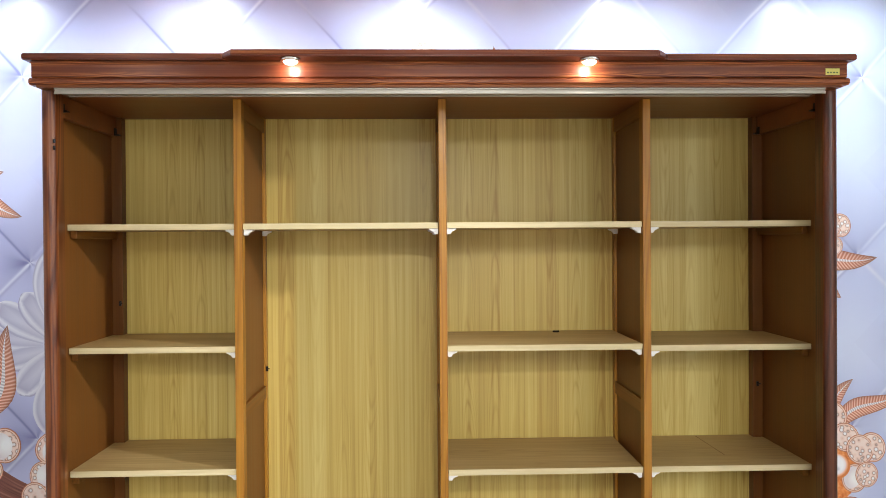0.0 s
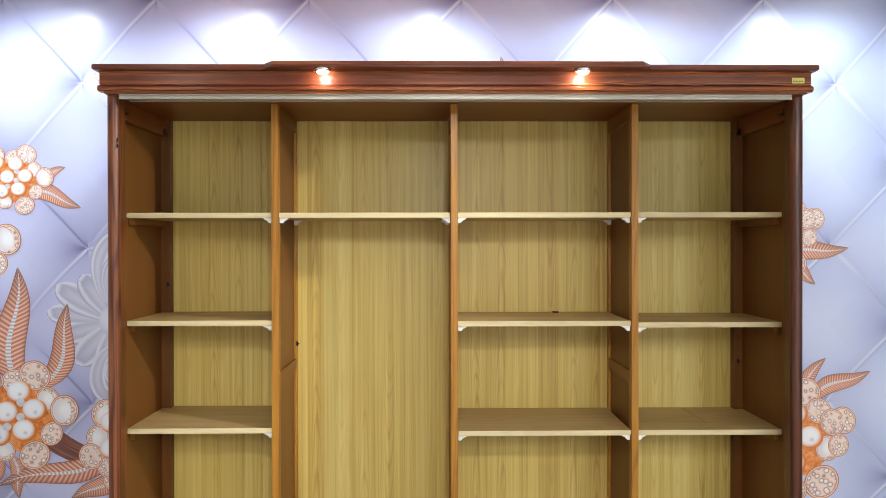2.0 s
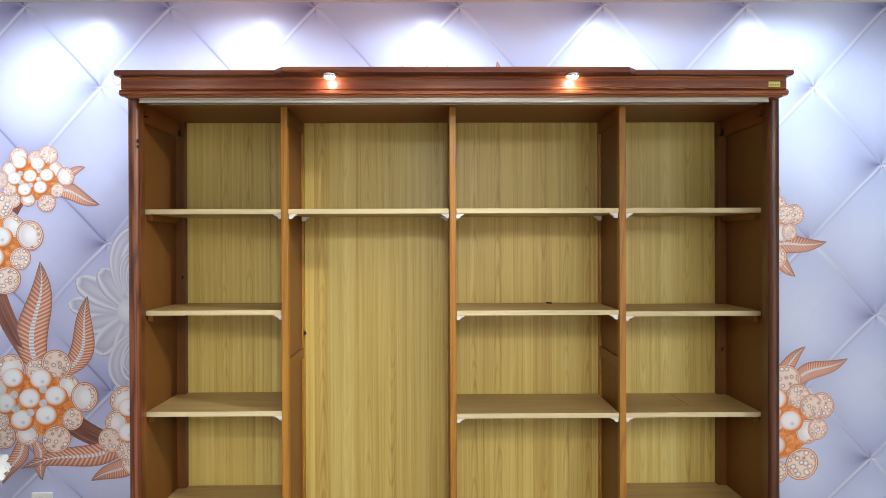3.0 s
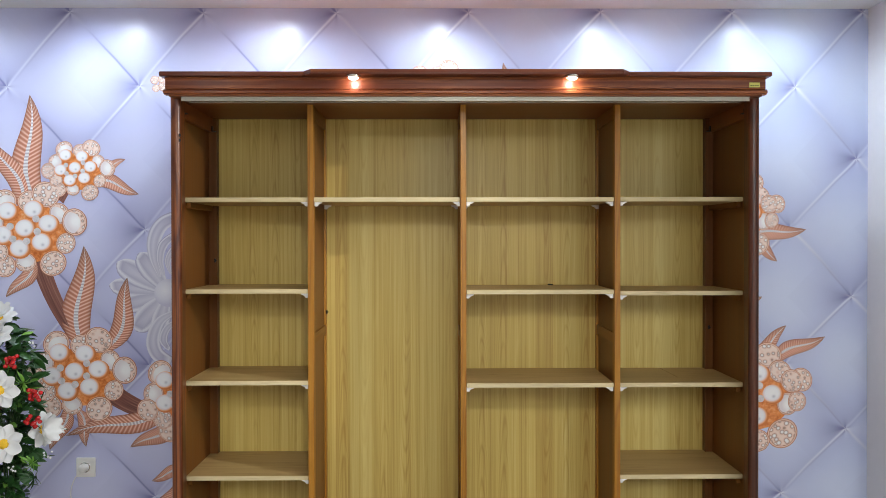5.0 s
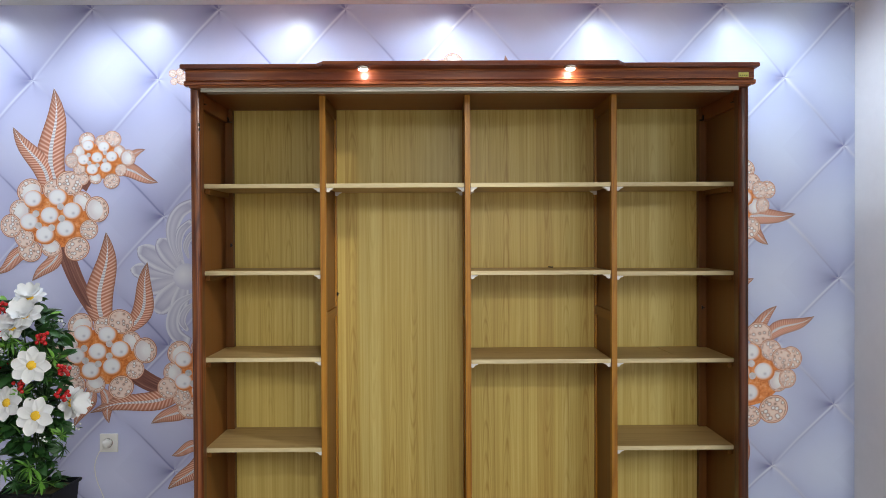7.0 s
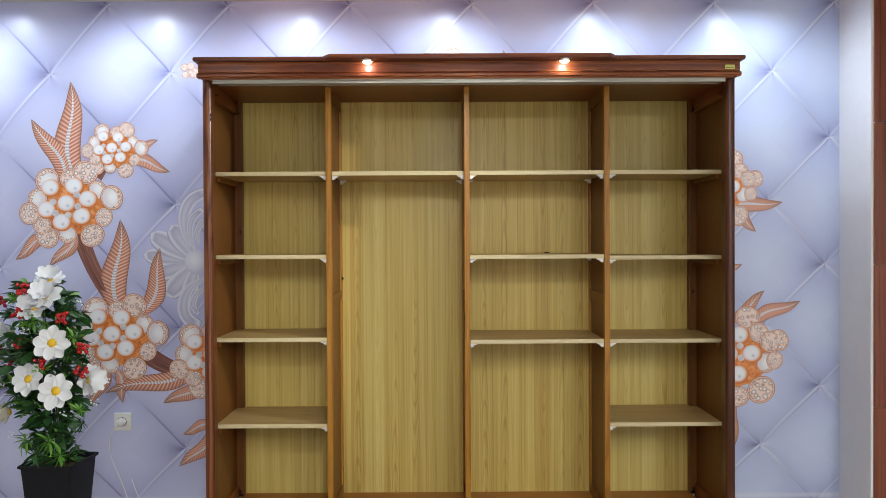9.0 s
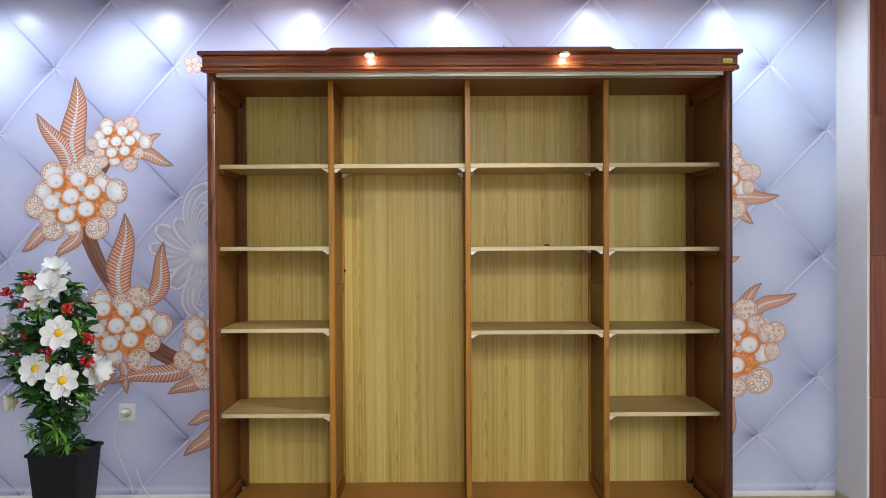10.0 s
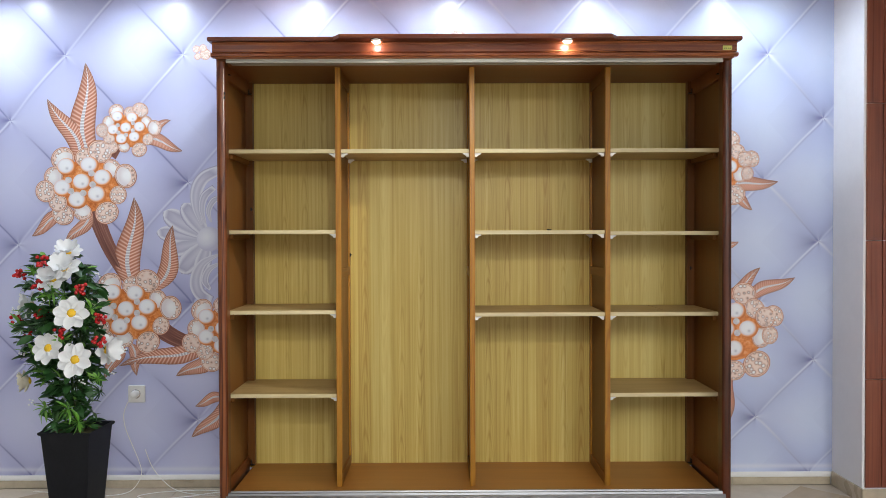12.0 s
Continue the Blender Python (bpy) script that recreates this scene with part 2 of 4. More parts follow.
def quilt():
    """Printed wallpaper of buttoned lavender satin: slanting seams between buttons, puckers beside each button."""
    n = Net("quilted_satin_print")
    x, y, z = n.split(n.tc.outputs["Object"])
    wob = n.math("SUBTRACT", n.noise(n.coords(shift=False), 2.2, 2), 0.5)
    d = n.math("SUBTRACT", 2.649, z)
    row = n.math("MULTIPLY", n.math("MULTIPLY", d, 1 / 0.354), n.math("ADD", n.math("MULTIPLY", d, 0.0363), 1.0))
    shrink = n.math("SUBTRACT", 1.0, n.math("MULTIPLY", d, 0.0205))
    col = n.math("MULTIPLY", n.math("DIVIDE", n.math("SUBTRACT", x, 0.035), shrink), 2 / 0.6255)
    row = n.math("ADD", row, n.math("MULTIPLY", wob, 0.10))
    p = n.math("MULTIPLY", n.math("ADD", col, row), 0.5)
    q = n.math("MULTIPLY", n.math("SUBTRACT", row, col), 0.5)
    fp = n.math("SUBTRACT", p, n.math("ROUND", p))
    fq = n.math("SUBTRACT", q, n.math("ROUND", q))
    ap, aq = n.math("ABSOLUTE", fp), n.math("ABSOLUTE", fq)
    r = n.math("SQRT", n.math("ADD", n.math("MULTIPLY", fp, fp), n.math("MULTIPLY", fq, fq)))
    across = n.math("SUBTRACT", fp, fq)       # to the right of the nearest button
    down = n.math("ADD", fp, fq)              # below it

    def fade(v, width):
        return n.math("EXPONENT", n.math("MULTIPLY", n.math("MULTIPLY", v, v), -1.0 / (width * width)))

    def step(v, lo, hi):
        m = n.tree.nodes.new("ShaderNodeMapRange")
        m.interpolation_type = "SMOOTHSTEP"
        n.put(m.inputs[0], v)
        m.inputs[1].default_value, m.inputs[2].default_value = lo, hi
        return m.outputs[0]

    # soft swell of each pillow
    cell = n.math("MULTIPLY", n.math("SINE", n.math("MULTIPLY", ap, math.pi)), n.math("SINE", n.math("MULTIPLY", aq, math.pi)))
    cloud = n.noise(n.coords(shift=False), 1.6, 3)
    tone = n.math("ADD", n.math("MULTIPLY", cell, 0.45), n.math("MULTIPLY", cloud, 0.55))
    warm = n.ramp(tone, ((0.1, (0.43, 0.44, 0.67)), (0.45, (0.555, 0.57, 0.81)), (0.85, (0.645, 0.665, 0.89))))
    cold = n.ramp(tone, ((0.1, (0.445, 0.495, 0.72)), (0.45, (0.555, 0.615, 0.85)), (0.85, (0.665, 0.735, 0.93))))
    drift = n.math("ADD", x, n.math("MULTIPLY", n.math("SUBTRACT", n.noise(n.coords(shift=False), 0.9, 2), 0.5), 2.0))
    east = step(drift, -1.4, 0.9)
    base = n.mix(east, warm, cold)
    # along each seam, from the upper button to the lower one
    run_a = n.math("SUBTRACT", q, n.math("FLOOR", q))      # falls to the left
    run_b = n.math("SUBTRACT", p, n.math("FLOOR", p))      # falls to the right
    near = n.math("EXPONENT", n.math("MULTIPLY", r, -5.0))
    bow_a = n.math("ADD", fp, n.math("MULTIPLY", n.math("SINE", n.math("MULTIPLY", run_a, math.pi)), 0.014))
    bow_b = n.math("ADD", fq, n.math("MULTIPLY", n.math("SINE", n.math("MULTIPLY", run_b, math.pi)), 0.012))
    # shade beside the seams
    side_a = n.math("MULTIPLY", step(n.math("MULTIPLY", bow_a, -1.0), 0.0, 0.03), n.math("EXPONENT", n.math("MULTIPLY", ap, -10.0)))
    side_b = n.math("MULTIPLY", step(n.math("MULTIPLY", bow_b, -1.0), -0.005, 0.02), n.math("EXPONENT", n.math("MULTIPLY", aq, -12.0)))
    crease_a = n.math("MULTIPLY", fade(n.math("SUBTRACT", bow_a, 0.020), 0.012), n.math("SUBTRACT", 0.42, n.math("MULTIPLY", run_a, 0.34)))
    crease_b = n.math("MULTIPLY", fade(bow_b, 0.011), n.math("MULTIPLY", step(run_b, 0.10, 0.65), n.math("SUBTRACT", 0.85, n.math("MULTIPLY", east, 0.45))))
    wedge = n.math("DIVIDE", n.math("SUBTRACT", n.math("MULTIPLY", across, -1.0), n.math("ABSOLUTE", down)), n.math("ADD", r, 0.01), clamp=True)
    pucker = n.math("MULTIPLY", n.math("MULTIPLY", wedge, near), 0.95)
    dark = n.math("ADD", n.math("MULTIPLY", side_a, n.math("ADD", n.math("MULTIPLY", near, 0.45), 0.10)), n.math("MULTIPLY", side_b, n.math("ADD", n.math("MULTIPLY", run_b, 0.20), 0.06)))
    dark = n.math("ADD", n.math("ADD", dark, crease_a), n.math("ADD", crease_b, pucker))
    dark = n.math("ADD", dark, n.math("MULTIPLY", fade(r, 0.022), 0.35), clamp=True)
    c = n.mix(n.math("MULTIPLY", dark, 0.90), base, (0.19, 0.19, 0.42))
    # bright folds
    fold = n.math("MULTIPLY", fade(bow_a, 0.012), n.math("SUBTRACT", 1.05, n.math("MULTIPLY", run_a, 0.75)))
    fold2 = n.math("MULTIPLY", fade(n.math("ADD", bow_b, 0.006), 0.018), n.math("SUBTRACT", n.math("ADD", n.math("MULTIPLY", east, 0.55), 0.30), n.math("MULTIPLY", run_b, 0.95), clamp=True))
    wedge_r = n.math("DIVIDE", n.math("SUBTRACT", across, n.math("ABSOLUTE", down)), n.math("ADD", r, 0.01), clamp=True)
    shine = n.math("MULTIPLY", n.math("MULTIPLY", wedge_r, near), 0.45)
    light = n.math("ADD", n.math("ADD", fold, fold2), shine, clamp=True)
    c = n.mix(n.math("MULTIPLY", light, 0.64), c, (0.82, 0.84, 0.93))
    turn = n.math("ARCTAN2", down, across)
    pleat = n.math("SINE", n.math("ADD", n.math("MULTIPLY", turn, 5.0), n.math("MULTIPLY", n.math("ADD", n.math("ROUND", p), n.math("ROUND", q)), 1.7)))
    close = n.math("EXPONENT", n.math("MULTIPLY", r, -20.0))
    c = n.mix(n.math("MULTIPLY", n.math("MAXIMUM", pleat, 0.0), n.math("MULTIPLY", close, 0.6), clamp=True), c, (0.16, 0.16, 0.40))
    c = n.mix(n.math("MULTIPLY", n.math("MAXIMUM", n.math("MULTIPLY", pleat, -1.0), 0.0), n.math("MULTIPLY", close, 0.45), clamp=True), c, (0.84, 0.86, 0.95))
    hem = fade(n.math("SUBTRACT", z, 0.098), 0.012)
    c = n.mix(n.math("MULTIPLY", hem, 0.55), c, (0.80, 0.81, 0.92))
    n.bump(n.noise(n.coords(shift=False), 400, 2), 0.05, 0.0005)
    return n.done(c, 0.29)


m_quilt = quilt()


def print_leaf_material():
    """Copper leaf of slanting ribs with a row of bright stones down its middle; u runs to the tip, v across."""
    n = Net("copper_leaf_print")
    u, v, _ = n.split(n.tc.outputs["UV"])
    s = n.math("ABSOLUTE", n.math("SUBTRACT", n.math("MULTIPLY", v, 2.0), 1.0))
    rib = n.math("SINE", n.math("MULTIPLY", n.math("SUBTRACT", u, n.math("MULTIPLY", s, 0.07)), 165.0))
    rib = n.math("POWER", n.math("ADD", n.math("MULTIPLY", rib, 0.5), 0.5), 1.7)
    c = n.mix(rib, (0.56, 0.205, 0.125), (0.95, 0.60, 0.47))
    edge = n.math("POWER", s, 7.0)
    c = n.mix(n.math("MULTIPLY", edge, 0.9), c, (0.25, 0.075, 0.04))
    c = n.mix(n.math("MULTIPLY", n.math("SUBTRACT", v, 0.50), 0.55, clamp=True), c, (0.34, 0.11, 0.06))
    tip = n.math("POWER", u, 5.0)
    c = n.mix(n.math("MULTIPLY", tip, 0.85), c, (0.16, 0.08, 0.055))
    bead = n.math("ADD", n.math("MULTIPLY", n.math("SINE", n.math("MULTIPLY", u, 210.0)), 0.5), 0.5)
    band = n.math("LESS_THAN", s, n.math("ADD", n.math("MULTIPLY", n.math("SUBTRACT", 1.0, u), 0.13), 0.07))
    c = n.mix(band, c, n.mix(bead, (0.50, 0.44, 0.48), (0.88, 0.86, 0.88)))
    return n.done(c, 0.4)


def print_disc_material(name, white):
    """Round filigree petal: copper rim, lace of stones inside."""
    n = Net(name)
    u, v, _ = n.split(n.tc.outputs["UV"])
    du, dv = n.math("SUBTRACT", u, 0.5), n.math("SUBTRACT", v, 0.5)
    r = n.math("MULTIPLY", n.math("SQRT", n.math("ADD", n.math("MULTIPLY", du, du), n.math("MULTIPLY", dv, dv))), 2.0)
    vor = n.tree.nodes.new("ShaderNodeTexVoronoi")
    n.tree.links.new(n.coords("UV", (5.4, 5.4, 5.4)), vor.inputs["Vector"])
    vor.inputs["Scale"].default_value = 1.0
    vor.feature = "F1"
    vor.inputs["Randomness"].default_value = 0.75
    lace = n.ramp(vor.outputs["Distance"], ((0.10, (0.95, 0.94, 0.95)), (0.28, (0.84, 0.78, 0.78)), (0.38, (0.40, 0.25, 0.20)), (0.48, (0.84, 0.61, 0.52)), (0.70, (0.91, 0.75, 0.68))))
    inner = n.ramp(n.math("MULTIPLY", n.math("ADD", r, n.math("MULTIPLY", dv, -0.7)), 1.0), ((0.2, (0.94, 0.93, 0.93)), (0.75, (0.82, 0.75, 0.77))))
    hole = n.math("LESS_THAN", n.math("ADD", r, n.math("MULTIPLY", dv, 0.9)), 0.70 if white else 0.0)
    c = n.mix(hole, lace, inner)
    rim = n.math("GREATER_THAN", r, 0.87)
    c = n.mix(rim, c, (0.88, 0.62, 0.50))
    groove = n.math("LESS_THAN", n.math("ABSOLUTE", n.math("SUBTRACT", r, 0.85)), 0.022)
    c = n.mix(n.math("MULTIPLY", groove, 0.8), c, (0.45, 0.19, 0.11))
    line = n.math("GREATER_THAN", r, 0.94)
    c = n.mix(line, c, (0.52, 0.20, 0.11))
    return n.done(c, 0.4)


def print_pearl_material():
    n = Net("pearl_print")
    u, v, _ = n.split(n.tc.outputs["UV"])
    du, dv = n.math("SUBTRACT", u, 0.44), n.math("SUBTRACT", v, 0.56)
    r = n.math("MULTIPLY", n.math("SQRT", n.math("ADD", n.math("MULTIPLY", du, du), n.math("MULTIPLY", dv, dv))), 2.0)
    c = n.ramp(r, ((0.0, (0.97, 0.97, 0.98)), (0.58, (0.94, 0.93, 0.96)), (0.76, (0.85, 0.78, 0.82)), (0.87, (0.93, 0.52, 0.31)), (1.0, (0.72, 0.22, 0.05))))
    eye_u, eye_v = n.math("SUBTRACT", u, 0.53), n.math("SUBTRACT", v, 0.40)
    e = n.math("SQRT", n.math("ADD", n.math("MULTIPLY", eye_u, eye_u), n.math("MULTIPLY", eye_v, eye_v)))
    pit = n.math("EXPONENT", n.math("MULTIPLY", n.math("MULTIPLY", e, e), -160.0))
    return n.done(n.mix(n.math("MULTIPLY", pit, 0.55), c, (0.40, 0.38, 0.46)), 0.3)


def print_core_material():
    n = Net("orange_core_print")
    f = n.noise(n.coords(), 55, 3)
    return n.done(n.ramp(f, ((0.3, (0.62, 0.14, 0.02)), (0.55, (0.88, 0.31, 0.08)), (0.75, (0.92, 0.52, 0.28)))), 0.4)


def print_stem_material():
    n = Net("copper_bark_print")
    f = n.noise(n.coords("UV", (1.5, 14, 1)), 1.0, 4)
    return n.done(n.ramp(f, ((0.3, (0.13, 0.045, 0.035)), (0.55, (0.26, 0.10, 0.075)), (0.8, (0.45, 0.24, 0.19)))), 0.45)


def print_carving_material():
    """White carved petals, printed: pale rolled rim, lilac hollow, a soft ridge down the middle."""
    n = Net("white_carving_print")
    u, v, _ = n.split(n.tc.outputs["UV"])
    side = n.math("SUBTRACT", n.math("MULTIPLY", v, 2.0), 1.0)
    s = n.math("ABSOLUTE", side)
    rim = n.math("MAXIMUM", s, n.math("POWER", u, 5.0))
    c = n.ramp(n.math("ADD", rim, n.math("MULTIPLY", side, 0.12)), ((0.0, (0.64, 0.63, 0.75)), (0.22, (0.54, 0.53, 0.67)), (0.46, (0.43, 0.42, 0.58)), (0.74, (0.78, 0.78, 0.86)), (0.90, (0.66, 0.66, 0.77)), (1.0, (0.38, 0.37, 0.54))))
    return n.done(n.mix(n.math("MULTIPLY", n.math("SUBTRACT", 1.0, u), 0.6), c, (0.70, 0.70, 0.79)), 0.45)


def print_boss_material():
    n = Net("white_boss_print")
    u, v, _ = n.split(n.tc.outputs["UV"])
    du, dv = n.math("SUBTRACT", u, 0.38), n.math("SUBTRACT", v, 0.58)
    r = n.math("MULTIPLY", n.math("SQRT", n.math("ADD", n.math("MULTIPLY", du, du), n.math("MULTIPLY", dv, dv))), 2.0)
    return n.done(n.ramp(r, ((0.1, (0.82, 0.82, 0.89)), (0.6, (0.72, 0.72, 0.82)), (1.1, (0.56, 0.55, 0.70)))), 0.45)


m_print_leaf, m_print_lace, m_print_shell = print_leaf_material(), print_disc_material("filigree_print", False), print_disc_material("shell_print", True)
m_print_pearl, m_print_core, m_print_stem, m_print_carving = print_pearl_material(), print_core_material(), print_stem_material(), print_carving_material()
m_print_boss = print_boss_material()
m_gem = plain("clear_stone_print", (0.70, 0.66, 0.68), 0.3, speck=0.3, scale=300)


# ---- mesh helpers ----
def mesh_of(name, bm, material, smooth=False):
    data = bpy.data.meshes.new(name)
    bm.normal_update()
    bm.to_mesh(data)
    bm.free()
    data.materials.append(material)
    if smooth:
        for f in data.polygons:
            f.use_smooth = True
    return data


def part(name, bm, material, parent=None, label="", smooth=False):
    ob = new(name, mesh_of(name, bm, material, smooth))
    ob.parent = parent
    if label:
        tagged(ob, label)
    return ob


def thing(name, label, category, group="", kind="", at=(0, 0, 0)):
    ob = new(name)
    ob.location = at
    return tagged(ob, label, category, group, kind)


def box(x0, x1, y0, y1, z0, z1, bevel=0.0, segments=2, bm=None):
    own = bmesh.new()
    bmesh.ops.create_cube(own, size=1.0)
    for v in own.verts:
        v.co = Vector(((x0 + x1) / 2 + v.co.x * (x1 - x0), (y0 + y1) / 2 + v.co.y * (y1 - y0), (z0 + z1) / 2 + v.co.z * (z1 - z0)))
    if bevel:
        bmesh.ops.bevel(own, geom=own.edges[:], offset=bevel, segments=segments, affect="EDGES", profile=0.6)
    if bm is None:
        return own
    data = bpy.data.meshes.new("tmp")
    own.to_mesh(data)
    own.free()
    bm.from_mesh(data)
    bpy.data.meshes.remove(data)
    return bm


def prism(outline, axis, lo, hi, bevel=0.0):
    """A closed outline swept along an axis. Outline pairs: (y, z) for x, (x, y) for z, (x, z) for y."""
    bm = bmesh.new()

    def at(a, b, c):
        return {"x": (c, a, b), "y": (a, c, b), "z": (a, b, c)}[axis]

    low = [bm.verts.new(at(a, b, lo)) for a, b in outline]
    top = [bm.verts.new(at(a, b, hi)) for a, b in outline]
    count = len(outline)
    for i in range(count):
        bm.faces.new((low[i], low[(i + 1) % count], top[(i + 1) % count], top[i]))
    bm.faces.new(low[::-1])
    bm.faces.new(top)
    bmesh.ops.recalc_face_normals(bm, faces=bm.faces[:])
    if bevel:
        bmesh.ops.bevel(bm, geom=bm.edges[:], offset=bevel, segments=2, affect="EDGES")
    return bm


def lathe(profile, steps=24, centre=(0, 0, 0)):
    """Turned form about z: profile of (radius, height)."""
    bm = bmesh.new()
    rings = []
    for r, h in profile:
        rings.append([bm.verts.new((centre[0] + r * math.cos(a), centre[1] + r * math.sin(a), centre[2] + h)) for a in (2 * math.pi * i / steps for i in range(steps))])
    for a, b in zip(rings, rings[1:]):
        for i in range(steps):
            bm.faces.new((a[i], a[(i + 1) % steps], b[(i + 1) % steps], b[i]))
    bm.faces.new(rings[0][::-1])
    bm.faces.new(rings[-1])
    bmesh.ops.recalc_face_normals(bm, faces=bm.faces[:])
    return bm


def tube(points, radius, steps=8):
    bm = bmesh.new()
    pts = [Vector(p) for p in points]
    rings = []
    for i, p in enumerate(pts):
        d = (pts[min(i + 1, len(pts) - 1)] - pts[max(i - 1, 0)]).normalized()
        a = d.cross(Vector((0.3, 1, 0.2))).normalized()
        b = d.cross(a)
        rings.append([bm.verts.new(p + radius * (a * math.cos(t) + b * math.sin(t))) for t in (2 * math.pi * k / steps for k in range(steps))])
    for a, b in zip(rings, rings[1:]):
        for i in range(steps):
            bm.faces.new((a[i], a[(i + 1) % steps], b[(i + 1) % steps], b[i]))
    bm.faces.new(rings[0][::-1]), bm.faces.new(rings[-1])
    bmesh.ops.recalc_face_normals(bm, faces=bm.faces[:])
    return bm


def spline(points, steps=10):
    """Smooth run through a few points."""
    pts = [Vector(p) for p in points]
    out = []
    for i in range(len(pts) - 1):
        p0, p1, p2, p3 = pts[max(i - 1, 0)], pts[i], pts[i + 1], pts[min(i + 2, len(pts) - 1)]
        for k in range(steps):
            t = k / steps
            out.append(0.5 * (2 * p1 + (p2 - p0) * t + (2 * p0 - 5 * p1 + 4 * p2 - p3) * t * t + (3 * p1 - p0 - 3 * p2 + p3) * t ** 3))
    return out + [pts[-1]]


# ---- the room ----
LEFT, RIGHT, REAR, CORNER = -3.4, 4.2, -7.0, 1.938
wall_north = tagged(part("wall_north", box(LEFT, CORNER, 0.0, 0.12, 0.066, CEIL), m_quilt),
                    "lavender buttoned-satin wallpaper mural with copper and pearl flowers", "wall", kind="structure")
tagged(part("wall_north_base", box(LEFT, CORNER, 0.002, 0.12, 0.0, 0.064), m_plaster), "plain wall foot behind the skirting", "wall", kind="structure")
PIER = -0.29
wall_pier = tagged(part("wall_pier", box(CORNER, RIGHT, PIER, 0.12, 0, CEIL, 0.004), m_plaster), "white plastered pier beside the papered wall", "wall", kind="structure")
# side and rear walls are never in view; they act as reflectors
tagged(part("wall_west", box(LEFT - 0.12, LEFT, REAR, 0.12, 0, CEIL), m_pale), "plain side wall out of view, off-white to bounce fill light", "wall", kind="structure")
tagged(part("wall_east", box(RIGHT, RIGHT + 0.12, REAR, 0.12, 0, CEIL), m_pale), "plain side wall out of view, off-white to bounce fill light", "wall", kind="structure")
tagged(part("wall_south", box(LEFT - 0.12, RIGHT + 0.12, REAR - 0.12, REAR, 0, CEIL), m_pale), "plain rear wall out of view, off-white to bounce fill light", "wall", kind="structure")
tagged(part("ceiling", box(LEFT - 0.12, RIGHT + 0.12, REAR - 0.12, 0.12, CEIL, CEIL + 0.12), m_ceiling), "flat white painted ceiling", "ceiling", kind="structure")
floor = tagged(part("floor", box(LEFT - 0.12, RIGHT + 0.12, REAR - 0.12, 0.12, -0.12, -0.004), m_grout), "cream marble tile floor with tan diamond inlays", "floor", kind="structure")

# skirting of short marble strips with a white cap bead
skirting = tagged(new("baseboard_north"), "beige marble tile skirting with white bead above", "baseboard", kind="structure")
sx = LEFT
while sx < CORNER - 0.02:
    ex = min(sx + 0.60, CORNER - 0.011)
    part("skirting_tile", box(sx, ex - 0.002, -0.010, 0.002, 0.0, 0.041, 0.0015, 1), m_stone, skirting)
    sx += 0.60
part("cap_bead", prism([(0.002, 0.042), (-0.009, 0.042), (-0.011, 0.048), (-0.009, 0.060), (-0.004, 0.068), (0.002, 0.068)], "x", LEFT, CORNER - 0.011), m_white_plastic, skirting)
skirting_e = tagged(new("baseboard_pier"), "beige marble tile skirting round the pier", "baseboard", kind="structure")
part("skirting_tile", box(CORNER - 0.010, CORNER + 0.002, PIER - 0.010, -0.012, 0, 0.072, 0.0015, 1), m_stone, skirting_e)
for k in range(4):
    part("skirting_tile", box(CORNER - 0.008 + 0.6 * k, CORNER + 0.59 + 0.6 * k, PIER - 0.020, PIER - 0.012, 0, 0.072, 0.0015, 1), m_stone, skirting_e)

# red-brown tiles on the face of the pier
TILE_Z = [0.076, 0.617, 1.306, 1.985, CEIL]
for r in range(4):
    for c, (x0, x1) in enumerate(((CORNER + 0.012, 2.030), (2.030, 2.68), (2.68, 3.33), (3.33, 3.98))):
        part("wall_tile", box(x0 + 0.0012, x1 - 0.0012, PIER - 0.011, PIER + 0.002, TILE_Z[r] + 0.0012, TILE_Z[r + 1] - 0.0012, 0.0015, 1), m_tile, wall_pier)

